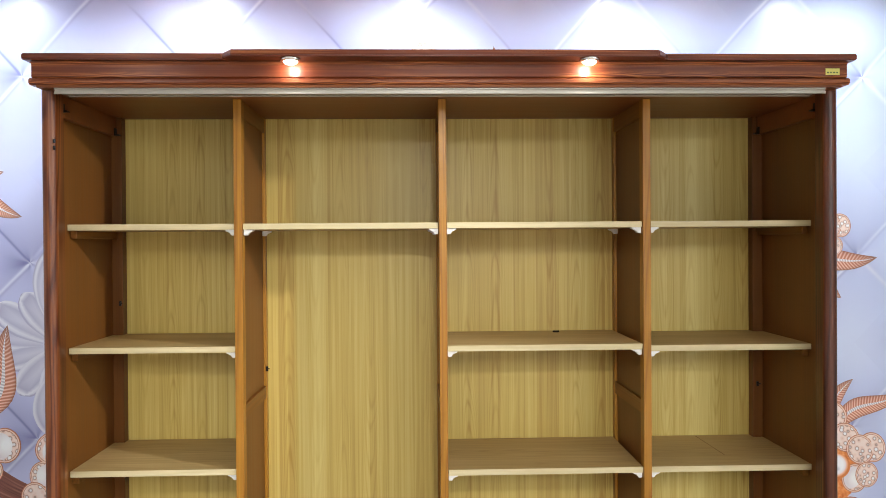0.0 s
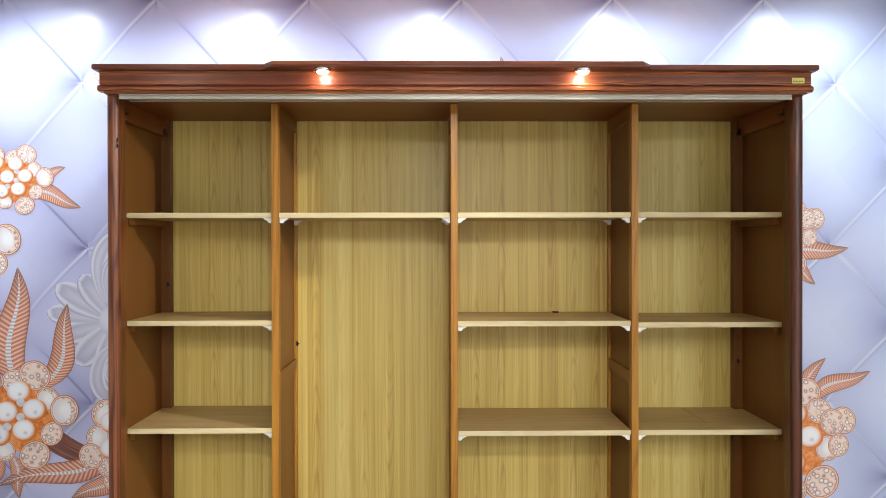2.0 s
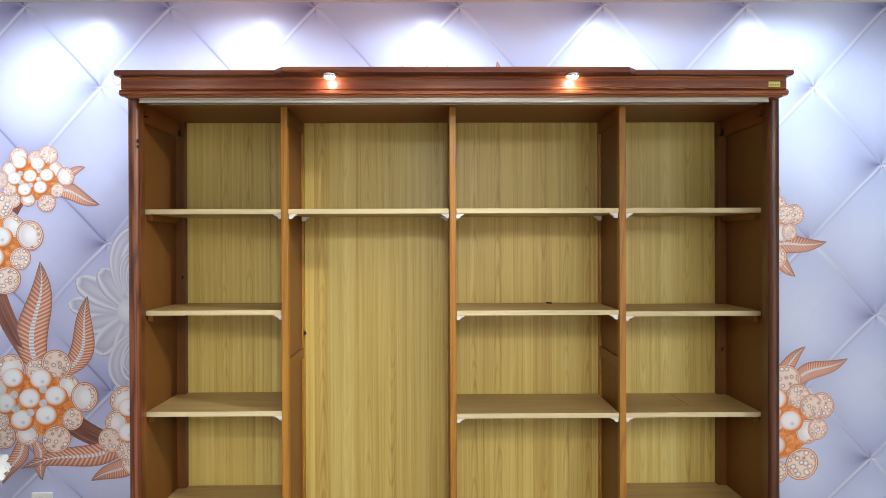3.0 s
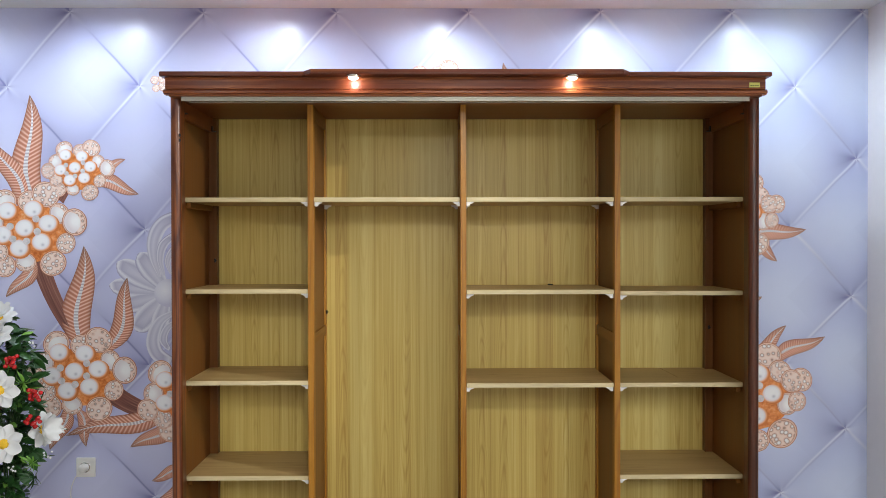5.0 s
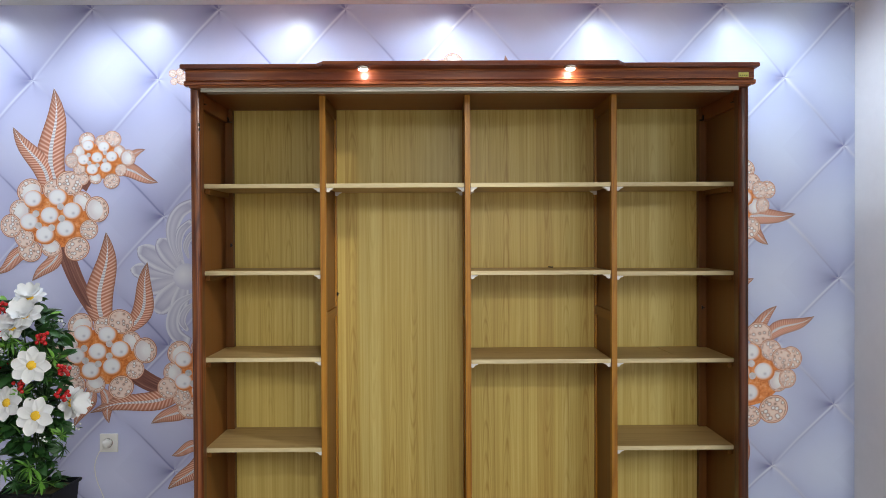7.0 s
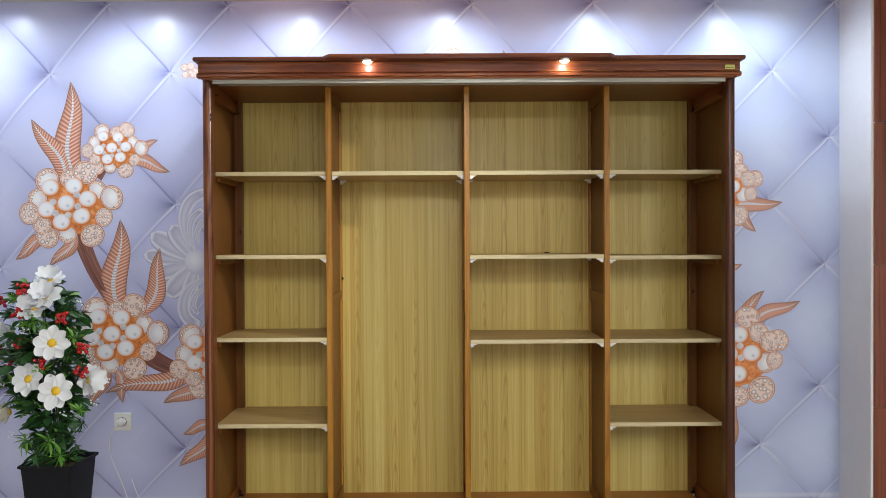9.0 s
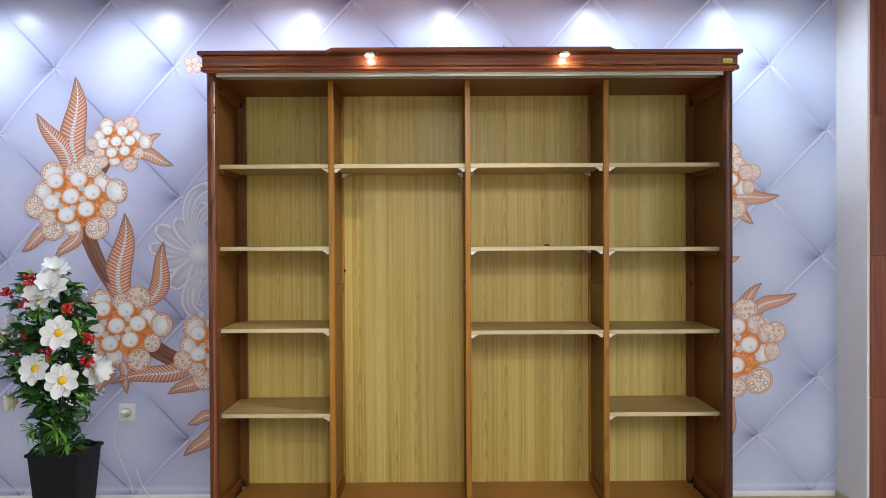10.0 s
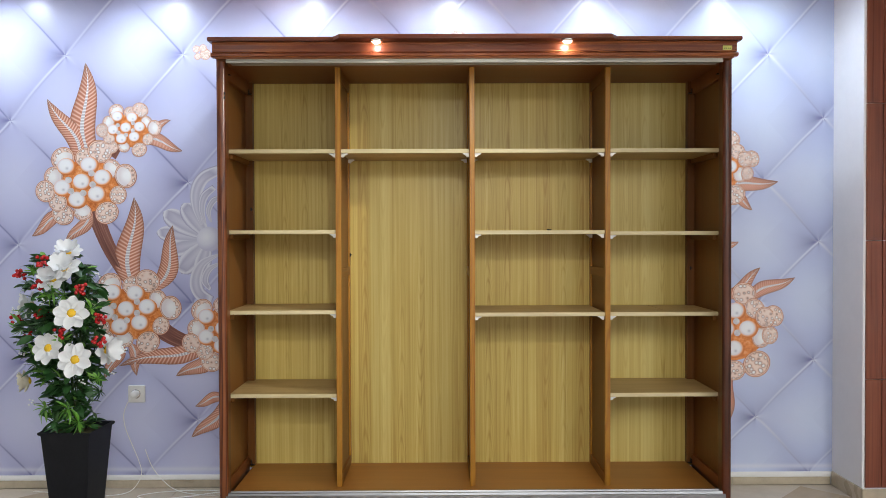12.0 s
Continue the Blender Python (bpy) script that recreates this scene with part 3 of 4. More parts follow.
# ---- the wardrobe ----
wardrobe = thing("wardrobe", "open dark-stained pine wardrobe with four shelved bays and spot-lit cornice", "wardrobe")
FRONT, BACK, TOP, BASE = -0.565, -0.030, 2.139, 0.136
for side in (-1, 1):
    # front post with a half-round face
    out = [(side * (1.163 + 0.021 * math.sin(a)), FRONT + 0.018 - 0.018 * math.cos(a)) for a in np.linspace(-1.57, 1.57, 15)]
    out += [(side * 1.184, FRONT + 0.06), (side * 1.142, FRONT + 0.06)]
    part("post", prism(out, "z", 0.0, 2.146), m_stain_z, wardrobe, "dark stained half-round front post")
    if side < 0:
        for zz in (1.972, 1.992):
            part("nail", box(-1.146, -1.140, FRONT - 0.001, FRONT + 0.006, zz - 0.006, zz + 0.006, 0.001, 1), m_black, wardrobe, "small dark nail")
    panel = part("side_panel", box(*sorted((side * 1.173, side * 1.181)), FRONT + 0.06, BACK, 0.06, TOP), m_inner_z, wardrobe, "brown stained side panel")
    part("back_stile", box(*sorted((side * 1.135, side * 1.1725)), -0.075, BACK - 0.007, BASE, TOP, 0.002), m_inner_z, panel)
    part("top_rail", box(*sorted((side * 1.152, side * 1.1725)), FRONT + 0.062, -0.077, 2.072, TOP - 0.001, 0.002), m_inner_x, panel)
    part("foot_rail", box(*sorted((side * 1.160, side * 1.1725)), FRONT + 0.062, -0.077, BASE, BASE + 0.05, 0.002), m_inner_x, panel)
    for zz, yy in ((2.10, -0.49), (2.085, -0.09), (BASE + 0.02, -0.50), (BASE + 0.02, -0.09)):
        b = box(*sorted((side * 1.134, side * 1.151)), yy - 0.010, yy + 0.010, zz - 0.012, zz - 0.008, 0.001, 1)
        box(*sorted((side * 1.148, side * 1.152)), yy - 0.010, yy + 0.010, zz - 0.012, zz + 0.014, 0.001, 1, bm=b)
        part("corner_bracket", b, m_black, panel, "black metal corner bracket")

part("top_panel", box(-1.1725, 1.1725, -0.605, BACK, TOP, TOP + 0.012), m_inner_x, wardrobe, "brown stained top board")
part("base_panel", box(-1.1415, 1.1415, -0.515, BACK, BASE - 0.02, BASE, 0.001), m_base, wardrobe, "amber stained base board")
part("plinth", box(-1.1415, 1.1415, -0.548, -0.53, 0.0, BASE - 0.012, 0.002), m_stain_x, wardrobe, "dark stained plinth")

# cornice: lower band, frieze and a projecting cap that breaks forward in the middle
part("lower_band", prism([(-0.575, 2.146), (-0.604, 2.146), (-0.612, 2.151), (-0.612, 2.160), (-0.606, 2.1665), (-0.575, 2.1665)], "x", -1.192, 1.192, 0.0008), m_stain_x, wardrobe)
part("frieze", prism([(-0.58, 2.167), (-0.600, 2.167), (-0.604, 2.170), (-0.604, 2.204), (-0.612, 2.2125), (-0.58, 2.2125)], "x", -1.187, 1.187, 0.0008), m_stain_x, wardrobe)
for side in (-1, 1):
    part("cornice_return", box(*sorted((side * 1.160, side * 1.187)), -0.579, BACK, 2.152, 2.2125, 0.002), m_stain_x, wardrobe)
cap = [(-1.203, BACK), (-1.203, -0.630), (-0.640, -0.630), (-0.605, -0.676), (0.605, -0.676), (0.640, -0.630), (1.203, -0.630), (1.203, BACK)]
part("cornice_cap", prism(cap, "z", 2.2135, 2.232, 0.003), m_stain_x, wardrobe, "dark stained cap stepping forward in the middle")

# door tracks, doors taken off
part("door_track", prism([(-0.500, 2.139), (-0.598, 2.139), (-0.598, 2.1345), (-0.588, 2.1335), (-0.588, 2.1295), (-0.598, 2.1285), (-0.598, 2.122), (-0.594, 2.122), (-0.594, 2.134), (-0.552, 2.134), (-0.552, 2.130), (-0.548, 2.130), (-0.548, 2.134), (-0.504, 2.134), (-0.504, 2.131), (-0.500, 2.131)], "x", -1.126, 1.126),
     m_alu_cream, wardrobe, "pale aluminium sliding-door top track")
part("door_track", prism([(-0.605, 0.134), (-0.605, 0.152), (-0.598, 0.152), (-0.594, 0.142), (-0.570, 0.142), (-0.566, 0.153), (-0.556, 0.153), (-0.552, 0.142), (-0.528, 0.142), (-0.524, 0.150), (-0.517, 0.150), (-0.517, 0.134)], "x", -1.1405, 1.1405),
     m_alu, wardrobe, "bright aluminium sliding-door bottom track")

# partitions of stiles, rails and thin infill
PARTS = (-0.645, -0.007, 0.640)
for cx in PARTS:
    fold = part("partition", box(cx - 0.003, cx + 0.003, -0.392, -0.068, BASE + 0.001, TOP - 0.001), m_inner_z, wardrobe, "framed partition with thin brown infill")
    part("front_stile", box(cx - 0.0125, cx + 0.0125, -0.430, -0.392, BASE + 0.001, TOP - 0.001, 0.002), m_frame_z, fold, "amber pine front stile")
    part("back_stile", box(cx - 0.0125, cx + 0.0125, -0.068, BACK - 0.006, BASE + 0.001, TOP - 0.001, 0.002), m_frame_z, fold)
    for z0, z1 in ((BASE + 0.002, BASE + 0.05), (1.135, 1.178), (2.085, TOP - 0.002)):
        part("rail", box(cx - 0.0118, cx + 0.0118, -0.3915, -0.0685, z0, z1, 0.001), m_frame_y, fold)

# back boards, one to each bay
BAYS = ((-1.172, -0.645), (-0.645, -0.007), (-0.007, 0.640), (0.640, 1.172))
for a, b in BAYS:
    part("back_board", box(a + 0.0005, b - 0.0005, BACK - 0.005, BACK, BASE - 0.02, TOP + 0.003), m_back, wardrobe, "olive oak laminate back board")

# shelves with pale edges, cleats at the sides and white plastic supports at the partitions
S1, S2, S3, S4 = 1.751, 1.362, 0.979, 0.583
INNER = ((-1.171, -0.659), (-0.631, -0.021), (0.007, 0.626), (0.654, 1.171))


def support(side):
    """White plastic shelf support: plate on the partition, ribbed lug under the board."""
    bm = prism([(0, 0), (side * 0.030, 0), (side * 0.030, -0.004), (side * 0.016, -0.010), (side * 0.011, -0.018), (0, -0.018)], "y", -0.012, 0.012, 0.001)
    return bm


for bay, heights, drop in ((0, (S1, S2 + 0.005, S3 + 0.004, S4), 0.0), (1, (S1,), 0), (2, (S1, S2, S3 - 0.010), 0), (3, (S1, S2 - 0.006, S3 - 0.010, S4 - 0.002), 0)):
    a, b = INNER[bay]
    for top in heights:
        shelf = part("shelf", box(a, b, -0.421, BACK - 0.008, top - 0.018, top), m_shelf, wardrobe, "pale birch-faced shelf")
        part("edge_band", box(a, b, -0.4225, -0.4212, top - 0.0182, top + 0.0002), m_edge, shelf)
        for side, x in ((1, a), (-1, b)):
            outer = (bay == 0 and side == 1) or (bay == 3 and side == -1)
            if outer:
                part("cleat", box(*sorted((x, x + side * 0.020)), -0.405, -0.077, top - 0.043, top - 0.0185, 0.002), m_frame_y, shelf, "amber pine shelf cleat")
            else:
                for y in (-0.402, -0.115):
                    lug = part("shelf_support", support(side), m_white_plastic, shelf, "white plastic shelf support")
                    lug.location = (x, y, top - 0.0185)
m_line = plain("pencil_line", (0.30, 0.19, 0.08), 0.8)
part("pencil_mark", tube([(0.937, -0.30, S3 - 0.0098), (0.930, -0.05, S3 - 0.0098)], 0.0009, 5), m_line, wardrobe, "pencilled line on a shelf")

# latches left on the back stiles
for x, z, y in ((-1.144, 1.480, -0.080), (1.150, 1.165, -0.080), (-0.630, 1.24, -0.070), (-0.630, 1.75, -0.070)):
    b = box(x - 0.003, x + 0.004, y - 0.003, y + 0.005, z - 0.009, z + 0.008, 0.001, 1)
    box(x, x + 0.010, y - 0.006, y - 0.002, z - 0.002, z + 0.002, 0.001, 1, bm=b)
    part("latch", b, m_black, wardrobe, "small black metal latch")

# halogen spots under the cap
for lx in (-0.443, 0.411):
    spot = part("spot_lamp", lathe([(0.027, 0.010), (0.029, 0.0), (0.028, -0.004), (0.022, -0.006), (0.020, 0.004)], 28, (lx, -0.645, 2.2090)), m_ring, wardrobe, "round nickel spot lamp, lit", True)
    part("bulb", lathe([(0.0195, 0.0), (0.019, -0.008), (0.014, -0.013), (0.004, -0.015)], 24, (lx, -0.645, 2.210)), m_bulb, spot, "lit frosted lens", True)

# yellow sticker with small print on the frieze
tag = part("price_sticker", box(1.122, 1.164, -0.6048, -0.6042, 2.175, 2.194), m_yellow, wardrobe, "yellow paper sticker")
for k in range(4):
    part("printed_bar", box(1.126 + 0.009 * k, 1.132 + 0.009 * k, -0.6054, -0.6050, 2.180, 2.184), m_ink, tag)

# a dark screw left lying on a shelf
tagged(part("screw", tube([(0.395, -0.115, S2 + 0.006), (0.412, -0.100, S2 + 0.004), (0.418, -0.098, S2 + 0.004)], 0.0035, 8), m_black), "small dark screw lying on a shelf", "screw")

# ---- ceiling downlights above the paper ----
for wx in WASHERS:
    d = thing("downlight", "small white recessed ceiling downlight, lit", "downlight", "downlights along the wall", at=(wx, WASH_Y, CEIL))
    part("trim_ring", lathe([(0.040, 0.001), (0.041, -0.004), (0.036, -0.007), (0.030, -0.004), (0.029, 0.001)], 28), m_white_plastic, d, "white trim ring", True)
    part("lens", lathe([(0.0285, 0.0), (0.0285, -0.002), (0.010, -0.0035)], 24), m_lens, d, "lit lens", True)

# ---- wall socket, plug and cables ----
socket = thing("wall_socket", "square white wall socket with a round plug in it", "socket")
part("plate", box(-1.821, -1.732, -0.012, -0.001, 0.457, 0.548, 0.004, 3), m_white_plastic, socket)
well = lathe([(0.024, 0.0), (0.025, 0.004), (0.021, 0.006)], 28)
bmesh.ops.rotate(well, verts=well.verts[:], cent=(0, 0, 0), matrix=Matrix.Rotation(radians(90), 3, "X"))
w = part("socket_ring", well, m_ring, socket, "", True)
w.location = (-1.778, -0.0125, 0.504)
plug = lathe([(0.020, 0.0), (0.020, 0.020), (0.016, 0.030), (0.008, 0.033)], 24)
bmesh.ops.rotate(plug, verts=plug.verts[:], cent=(0, 0, 0), matrix=Matrix.Rotation(radians(90), 3, "X"))
pl = part("plug", plug, m_white_plastic, socket, "white round plug", True)
pl.location = (-1.778, -0.019, 0.504)
cable = thing("power_cable", "thin white power cable trailing to the floor", "cable")
part("cord", tube(spline([(-1.785, -0.045, 0.495), (-1.812, -0.045, 0.46), (-1.835, -0.035, 0.40), (-1.83, -0.03, 0.33), (-1.80, -0.03, 0.25), (-1.755, -0.04, 0.15), (-1.74, -0.05, 0.08), (-1.78, -0.09, 0.012), (-1.87, -0.14, 0.004), (-2.0, -0.11, 0.004), (-2.3, -0.07, 0.004)]), 0.0021), m_white_plastic, cable, "", True)
cable2 = thing("power_cable", "thin white power cable coiled on the floor", "cable")
coil = [(-1.73, -0.02, 0.21), (-1.69, -0.03, 0.12), (-1.63, -0.04, 0.05), (-1.55, -0.07, 0.008), (-1.42, -0.13, 0.004), (-1.30, -0.14, 0.004), (-1.26, -0.10, 0.004), (-1.40, -0.07, 0.006), (-1.60, -0.09, 0.006), (-1.72, -0.15, 0.004), (-1.62, -0.20, 0.006), (-1.45, -0.17, 0.008), (-1.33, -0.12, 0.010), (-1.20, -0.09, 0.004)]
part("cord", tube(spline(coil), 0.0021), m_white_plastic, cable2, "", True)

# ---- artificial plant in a tall black pot ----
PX, PY, RIM = -1.853, -0.518, 0.456
planter = thing("planter", "tall square tapered black plastic planter", "planter", at=(PX, PY, 0))


def taper(profile):
    """Square shell: (half width, height) from the outer foot over the rim down to the inner floor."""
    bm = bmesh.new()
    rings = [[bm.verts.new((sx * h, sy * h, z)) for sx, sy in ((-1, -1), (1, -1), (1, 1), (-1, 1))] for h, z in profile]
    for a, b in zip(rings, rings[1:]):
        for i in range(4):
            bm.faces.new((a[i], a[(i + 1) % 4], b[(i + 1) % 4], b[i]))
    bm.faces.new(rings[0][::-1]), bm.faces.new(rings[-1])
    bmesh.ops.recalc_face_normals(bm, faces=bm.faces[:])
    bmesh.ops.bevel(bm, geom=[e for e in bm.edges if e.calc_length() > 0.003], offset=0.0025, segments=2, affect="EDGES")
    return bm


body = part("pot_body", taper([(0.078, 0.0), (0.112, RIM - 0.016), (0.121, RIM - 0.014), (0.122, RIM), (0.112, RIM), (0.107, RIM - 0.05), (0.103, RIM - 0.06)]), m_pot, planter)
body.rotation_euler.z = radians(-3)
soil = bmesh.new()
bmesh.ops.create_grid(soil, x_segments=24, y_segments=24, size=0.106)
for v in soil.verts:
    v.co.z = RIM - 0.022 + 0.010 * noise.noise(v.co * 40)
part("soil", soil, m_soil, planter, "brown mossy filling", True)

plant = thing("artificial_plant", "artificial bouquet of white daisies, red berries and green leaves", "plant", at=(PX, PY, RIM - 0.03))
rng = random.Random(4)


def reach(h):
    """Half width of the bush at height h above the pot's filling."""
    if h < 0.10:
        return 0.060 + 0.30 * h
    if h < 0.24:
        return 0.076
    return max(0.03, 0.178 * math.sqrt(max(0.0, 1 - ((h - 0.50) / 0.36) ** 2)))


for k in range(22):
    a, h = rng.uniform(0, 6.28), rng.uniform(0.35, 0.78)
    r = reach(h) * 0.7
    part("stem", tube(spline([(0.02 * math.cos(a), 0.02 * math.sin(a), 0), (0.4 * r * math.cos(a), 0.4 * r * math.sin(a), h * 0.55), (r * math.cos(a), r * math.sin(a), h)], 5), 0.003, 6), m_stem, plant)


def blade(length, width, droop, cup=0.15, n=6):
    """One leaf along +y with a folded midrib."""
    bm = bmesh.new()
    rows = []
    for i in range(n + 1):
        t = i / n
        w = width * math.sin(math.pi * min(1.0, 0.06 + 0.94 * t)) ** 0.8 * 0.5
        y, z = length * t, -droop * length * t * t
        rows.append([bm.verts.new((-w, y, z + cup * w * 2)), bm.verts.new((0, y, z)), bm.verts.new((w, y, z + cup * w * 2))])
    for a, b in zip(rows, rows[1:]):
        for j in (0, 1):
            bm.faces.new((a[j], a[j + 1], b[j + 1], b[j]))
    return bm


LEAVES = [mesh_of("leaf", blade(0.060, 0.031, 0.3), m_leaf, True), mesh_of("leaf", blade(0.046, 0.024, 0.15), m_leaf, True),
          mesh_of("leaf", blade(0.085, 0.020, 0.45), m_leaf, True), mesh_of("leaf", blade(0.054, 0.020, 0.2), m_leaf_light, True)]


def frame_to(way, spin):
    q = Vector(way).to_track_quat("Y", "Z").to_matrix().to_4x4()
    return q @ Matrix.Rotation(spin, 4, "Y")


BLOOMS = (
    (-1.770, -0.735, 1.006, (0.12, -1, 0.2), 1.00, 0),
    (-1.896, -0.690, 0.847, (-0.15, -1, 0.35), 0.95, 0),
    (-1.766, -0.715, 0.799, (0.08, -1, 0.2), 1.03, 0),
    (-1.856, -0.620, 1.195, (0.1, -0.8, 0.7), 0.95, 1),
    (-1.894, -0.640, 1.148, (-0.1, -0.75, 0.75), 0.95, 1),
    (-1.867, -0.560, 1.263, (0.1, -0.6, 0.9), 0.88, 1),
    (-2.035, -0.560, 1.025, (-1, -0.7, 0.2), 0.95, 1),
    (-1.690, -0.580, 0.822, (1, -0.25, 0.05), 0.95, 1),
    (-2.040, -0.580, 0.683, (-1, -0.4, -0.1), 0.85, 2),
)
inner = bmesh.new()
for k in range(1300):
    h = rng.uniform(0.02, 0.82) if k % 2 == 0 else rng.uniform(0.24, 0.82)
    a = rng.uniform(0, 2 * math.pi)
    front = k < 280
    r = reach(h) * (rng.uniform(0.75, 1.02) if front else rng.uniform(0.25, 0.9))
    if front:
        a = rng.uniform(-math.pi * 1.02, 0.02)
    place = Vector((r * math.cos(a) - 0.055 * min(1.0, h / 0.4), r * math.sin(a), h))
    if any((Vector((bx - PX, by - PY, bz - RIM + 0.03)) - place).length < 0.088 for bx, by, bz, *_ in BLOOMS):
        continue
    way = Vector((math.cos(a) + rng.uniform(-0.8, 0.8), math.sin(a) + rng.uniform(-0.8, 0.8), rng.uniform(-0.5, 1.0))).normalized()
    m = Matrix.Translation(place) @ frame_to(way, rng.uniform(-0.8, 0.8))
    kind = LEAVES[rng.choice((0, 0, 1, 1, 0, 3))] if h > 0.16 else LEAVES[rng.choice((2, 2, 0, 3))]
    if front:
        ob = new("leaf", kind)
        ob.parent, ob.matrix_basis = plant, m @ Matrix.Scale(rng.uniform(0.8, 1.25), 4)
    else:
        dup = LEAVES[rng.choice((0, 0, 1))].copy()
        dup.transform(m @ Matrix.Scale(rng.uniform(0.8, 1.3), 4))
        inner.from_mesh(dup)
        bpy.data.meshes.remove(dup)
tagged(part("inner_foliage", inner, m_leaf, plant, "dense dark green leaves"), kind="stuff")


def sprig_mesh(material, seed):
    """A tuft of narrow leaflets spreading from one point, facing -y."""
    own = random.Random(seed)
    bm = bmesh.new()
    for k in range(11):
        data = mesh_of("tmp", blade(own.uniform(0.040, 0.062), 0.011, own.uniform(0.0, 0.5), 0.25), material)
        ang = 2 * math.pi * k / 11 + own.uniform(-0.2, 0.2)
        way = Vector((math.cos(ang), -0.55 + own.uniform(-0.2, 0.2), math.sin(ang) + 0.1))
        data.transform(frame_to(way, own.uniform(-0.4, 0.4)))
        bm.from_mesh(data)
        bpy.data.meshes.remove(data)
    return mesh_of("leaf_sprig", bm, material, True)


TUFTS = [sprig_mesh(m_leaf_light, 1), sprig_mesh(m_leaf_light, 2), sprig_mesh(m_leaf, 3)]
for k, (x, y, z, size) in enumerate(((-1.887, -0.663, 1.090, 1.00), (-1.836, -0.669, 1.077, 0.90), (-1.942, -0.648, 0.954, 0.90), (-2.088, -0.564, 0.918, 0.90), (-1.723, -0.652, 1.020, 0.90), (-1.749, -0.661, 0.947, 0.80), (-1.980, -0.633, 1.193, 0.80), (-1.916, -0.656, 1.076, 0.80), (-1.979, -0.633, 0.764, 1.00), (-1.952, -0.615, 0.565, 1.10), (-1.840, -0.630, 0.564, 1.15), (-1.711, -0.605, 0.636, 1.00), (-1.715, -0.607, 0.696, 0.90), (-1.796, -0.628, 0.505, 1.20), (-1.897, -0.626, 0.504, 1.10), (-1.840, -0.669, 0.887, 0.90))):
    ob = new("leaf_sprig", TUFTS[k % 3])
    ob.parent = plant
    ob.matrix_basis = Matrix.Translation((x - PX, y - PY, z - RIM + 0.03)) @ Matrix.Rotation(0.7 * k, 4, "Y") @ Matrix.Scale(size, 4)


def petal_mesh(length, width, curl, material):
    bm = bmesh.new()
    rows = []
    for i in range(9):
        t = i / 8
        w = width * 0.5 * (0.24 + 0.76 * math.sin(math.pi * 0.5 * min(1.0, t / 0.62))) * math.sqrt(max(0.32, 1 - (max(0.0, t - 0.72) / 0.30) ** 2))
        row = []
        for j in range(5):
            s = (j - 2) / 2
            lift = curl * length * (t * t) + 0.12 * width * s * s
            row.append(bm.verts.new((w * s, length * t * (1 - 0.10 * s * s), lift)))
        rows.append(row)
    for a, b in zip(rows, rows[1:]):
        for j in range(4):
            bm.faces.new((a[j], a[j + 1], b[j + 1], b[j]))
    return mesh_of("petal", bm, material, True)


PETAL, PETAL_UP, PETAL_CREAM = petal_mesh(0.078, 0.051, 0.04, m_petal), petal_mesh(0.070, 0.046, 0.38, m_petal), petal_mesh(0.068, 0.046, 0.3, m_cream)
eye_bm = bmesh.new()
bmesh.ops.create_icosphere(eye_bm, subdivisions=2, radius=0.0200)
for v in eye_bm.verts:
    v.co.z *= 0.55
    v.co *= 1 + 0.10 * noise.noise(v.co * 500)
EYE_MESH = mesh_of("stamen", eye_bm, m_pollen, True)


def daisy(x, y, z, facing, size=1.0, kind=0):
    """Cloth flower under the plant: eight petals, a second whorl for the double ones, yellow eye."""
    head = new("flower_head", EYE_MESH)
    head.parent = plant
    head.matrix_basis = Matrix.Translation((x - PX, y - PY, z - RIM + 0.03)) @ Vector(facing).to_track_quat("Z", "Y").to_matrix().to_4x4() @ Matrix.Scale(size, 4)
    tagged(head, "cream double flower" if kind == 2 else "white daisy with yellow eye")
    whorls = [(PETAL, 8, 0.0)] if kind == 0 else [(PETAL if kind == 1 else PETAL_CREAM, 8, 0.0), (PETAL_UP if kind == 1 else PETAL_CREAM, 7, 0.012)]
    for data, count, up in whorls:
        start = rng.uniform(0, 1)
        for k in range(count):
            p = new("petal", data)
            p.parent = head
            p.matrix_basis = Matrix.Translation((0, 0, up - 0.003 + 0.002 * (k % 2))) @ Matrix.Rotation(2 * math.pi * (k + start) / count + rng.uniform(-0.06, 0.06), 4, "Z") @ Matrix.Rotation(radians(rng.uniform(0, 8)) + up * 18, 4, "X") @ Matrix.Scale(rng.uniform(0.92, 1.05), 4)


for spot in BLOOMS:
    daisy(*spot)

berry_bm = bmesh.new()
bmesh.ops.create_icosphere(berry_bm, subdivisions=2, radius=0.0086)
BERRY = mesh_of("berry", berry_bm, m_berry, True)
for cx, cy, cz in ((-1.945, -0.647, 1.228), (-2.141, -0.500, 1.164), (-1.964, -0.640, 1.123), (-1.765, -0.665, 1.107), (-2.159, -0.500, 0.960), (-1.945, -0.647, 0.997), (-1.692, -0.633, 0.974), (-2.071, -0.578, 0.884), (-1.849, -0.668, 0.909), (-1.696, -0.636, 0.865)):
    sprig = part("berry_sprig", tube([(0, 0.06, -0.04), (0, 0, 0)], 0.002, 6), m_stem, plant, "sprig of small red berries")
    sprig.location = (cx - PX + (0.03 if cx < -1.99 else 0.008), cy - PY - 0.012, cz - RIM + 0.03)
    for k in range(13):
        ob = new("berry", BERRY)
        ob.parent = sprig
        ob.location = (rng.uniform(-0.024, 0.024), rng.uniform(-0.018, 0.012), rng.uniform(-0.020, 0.022))

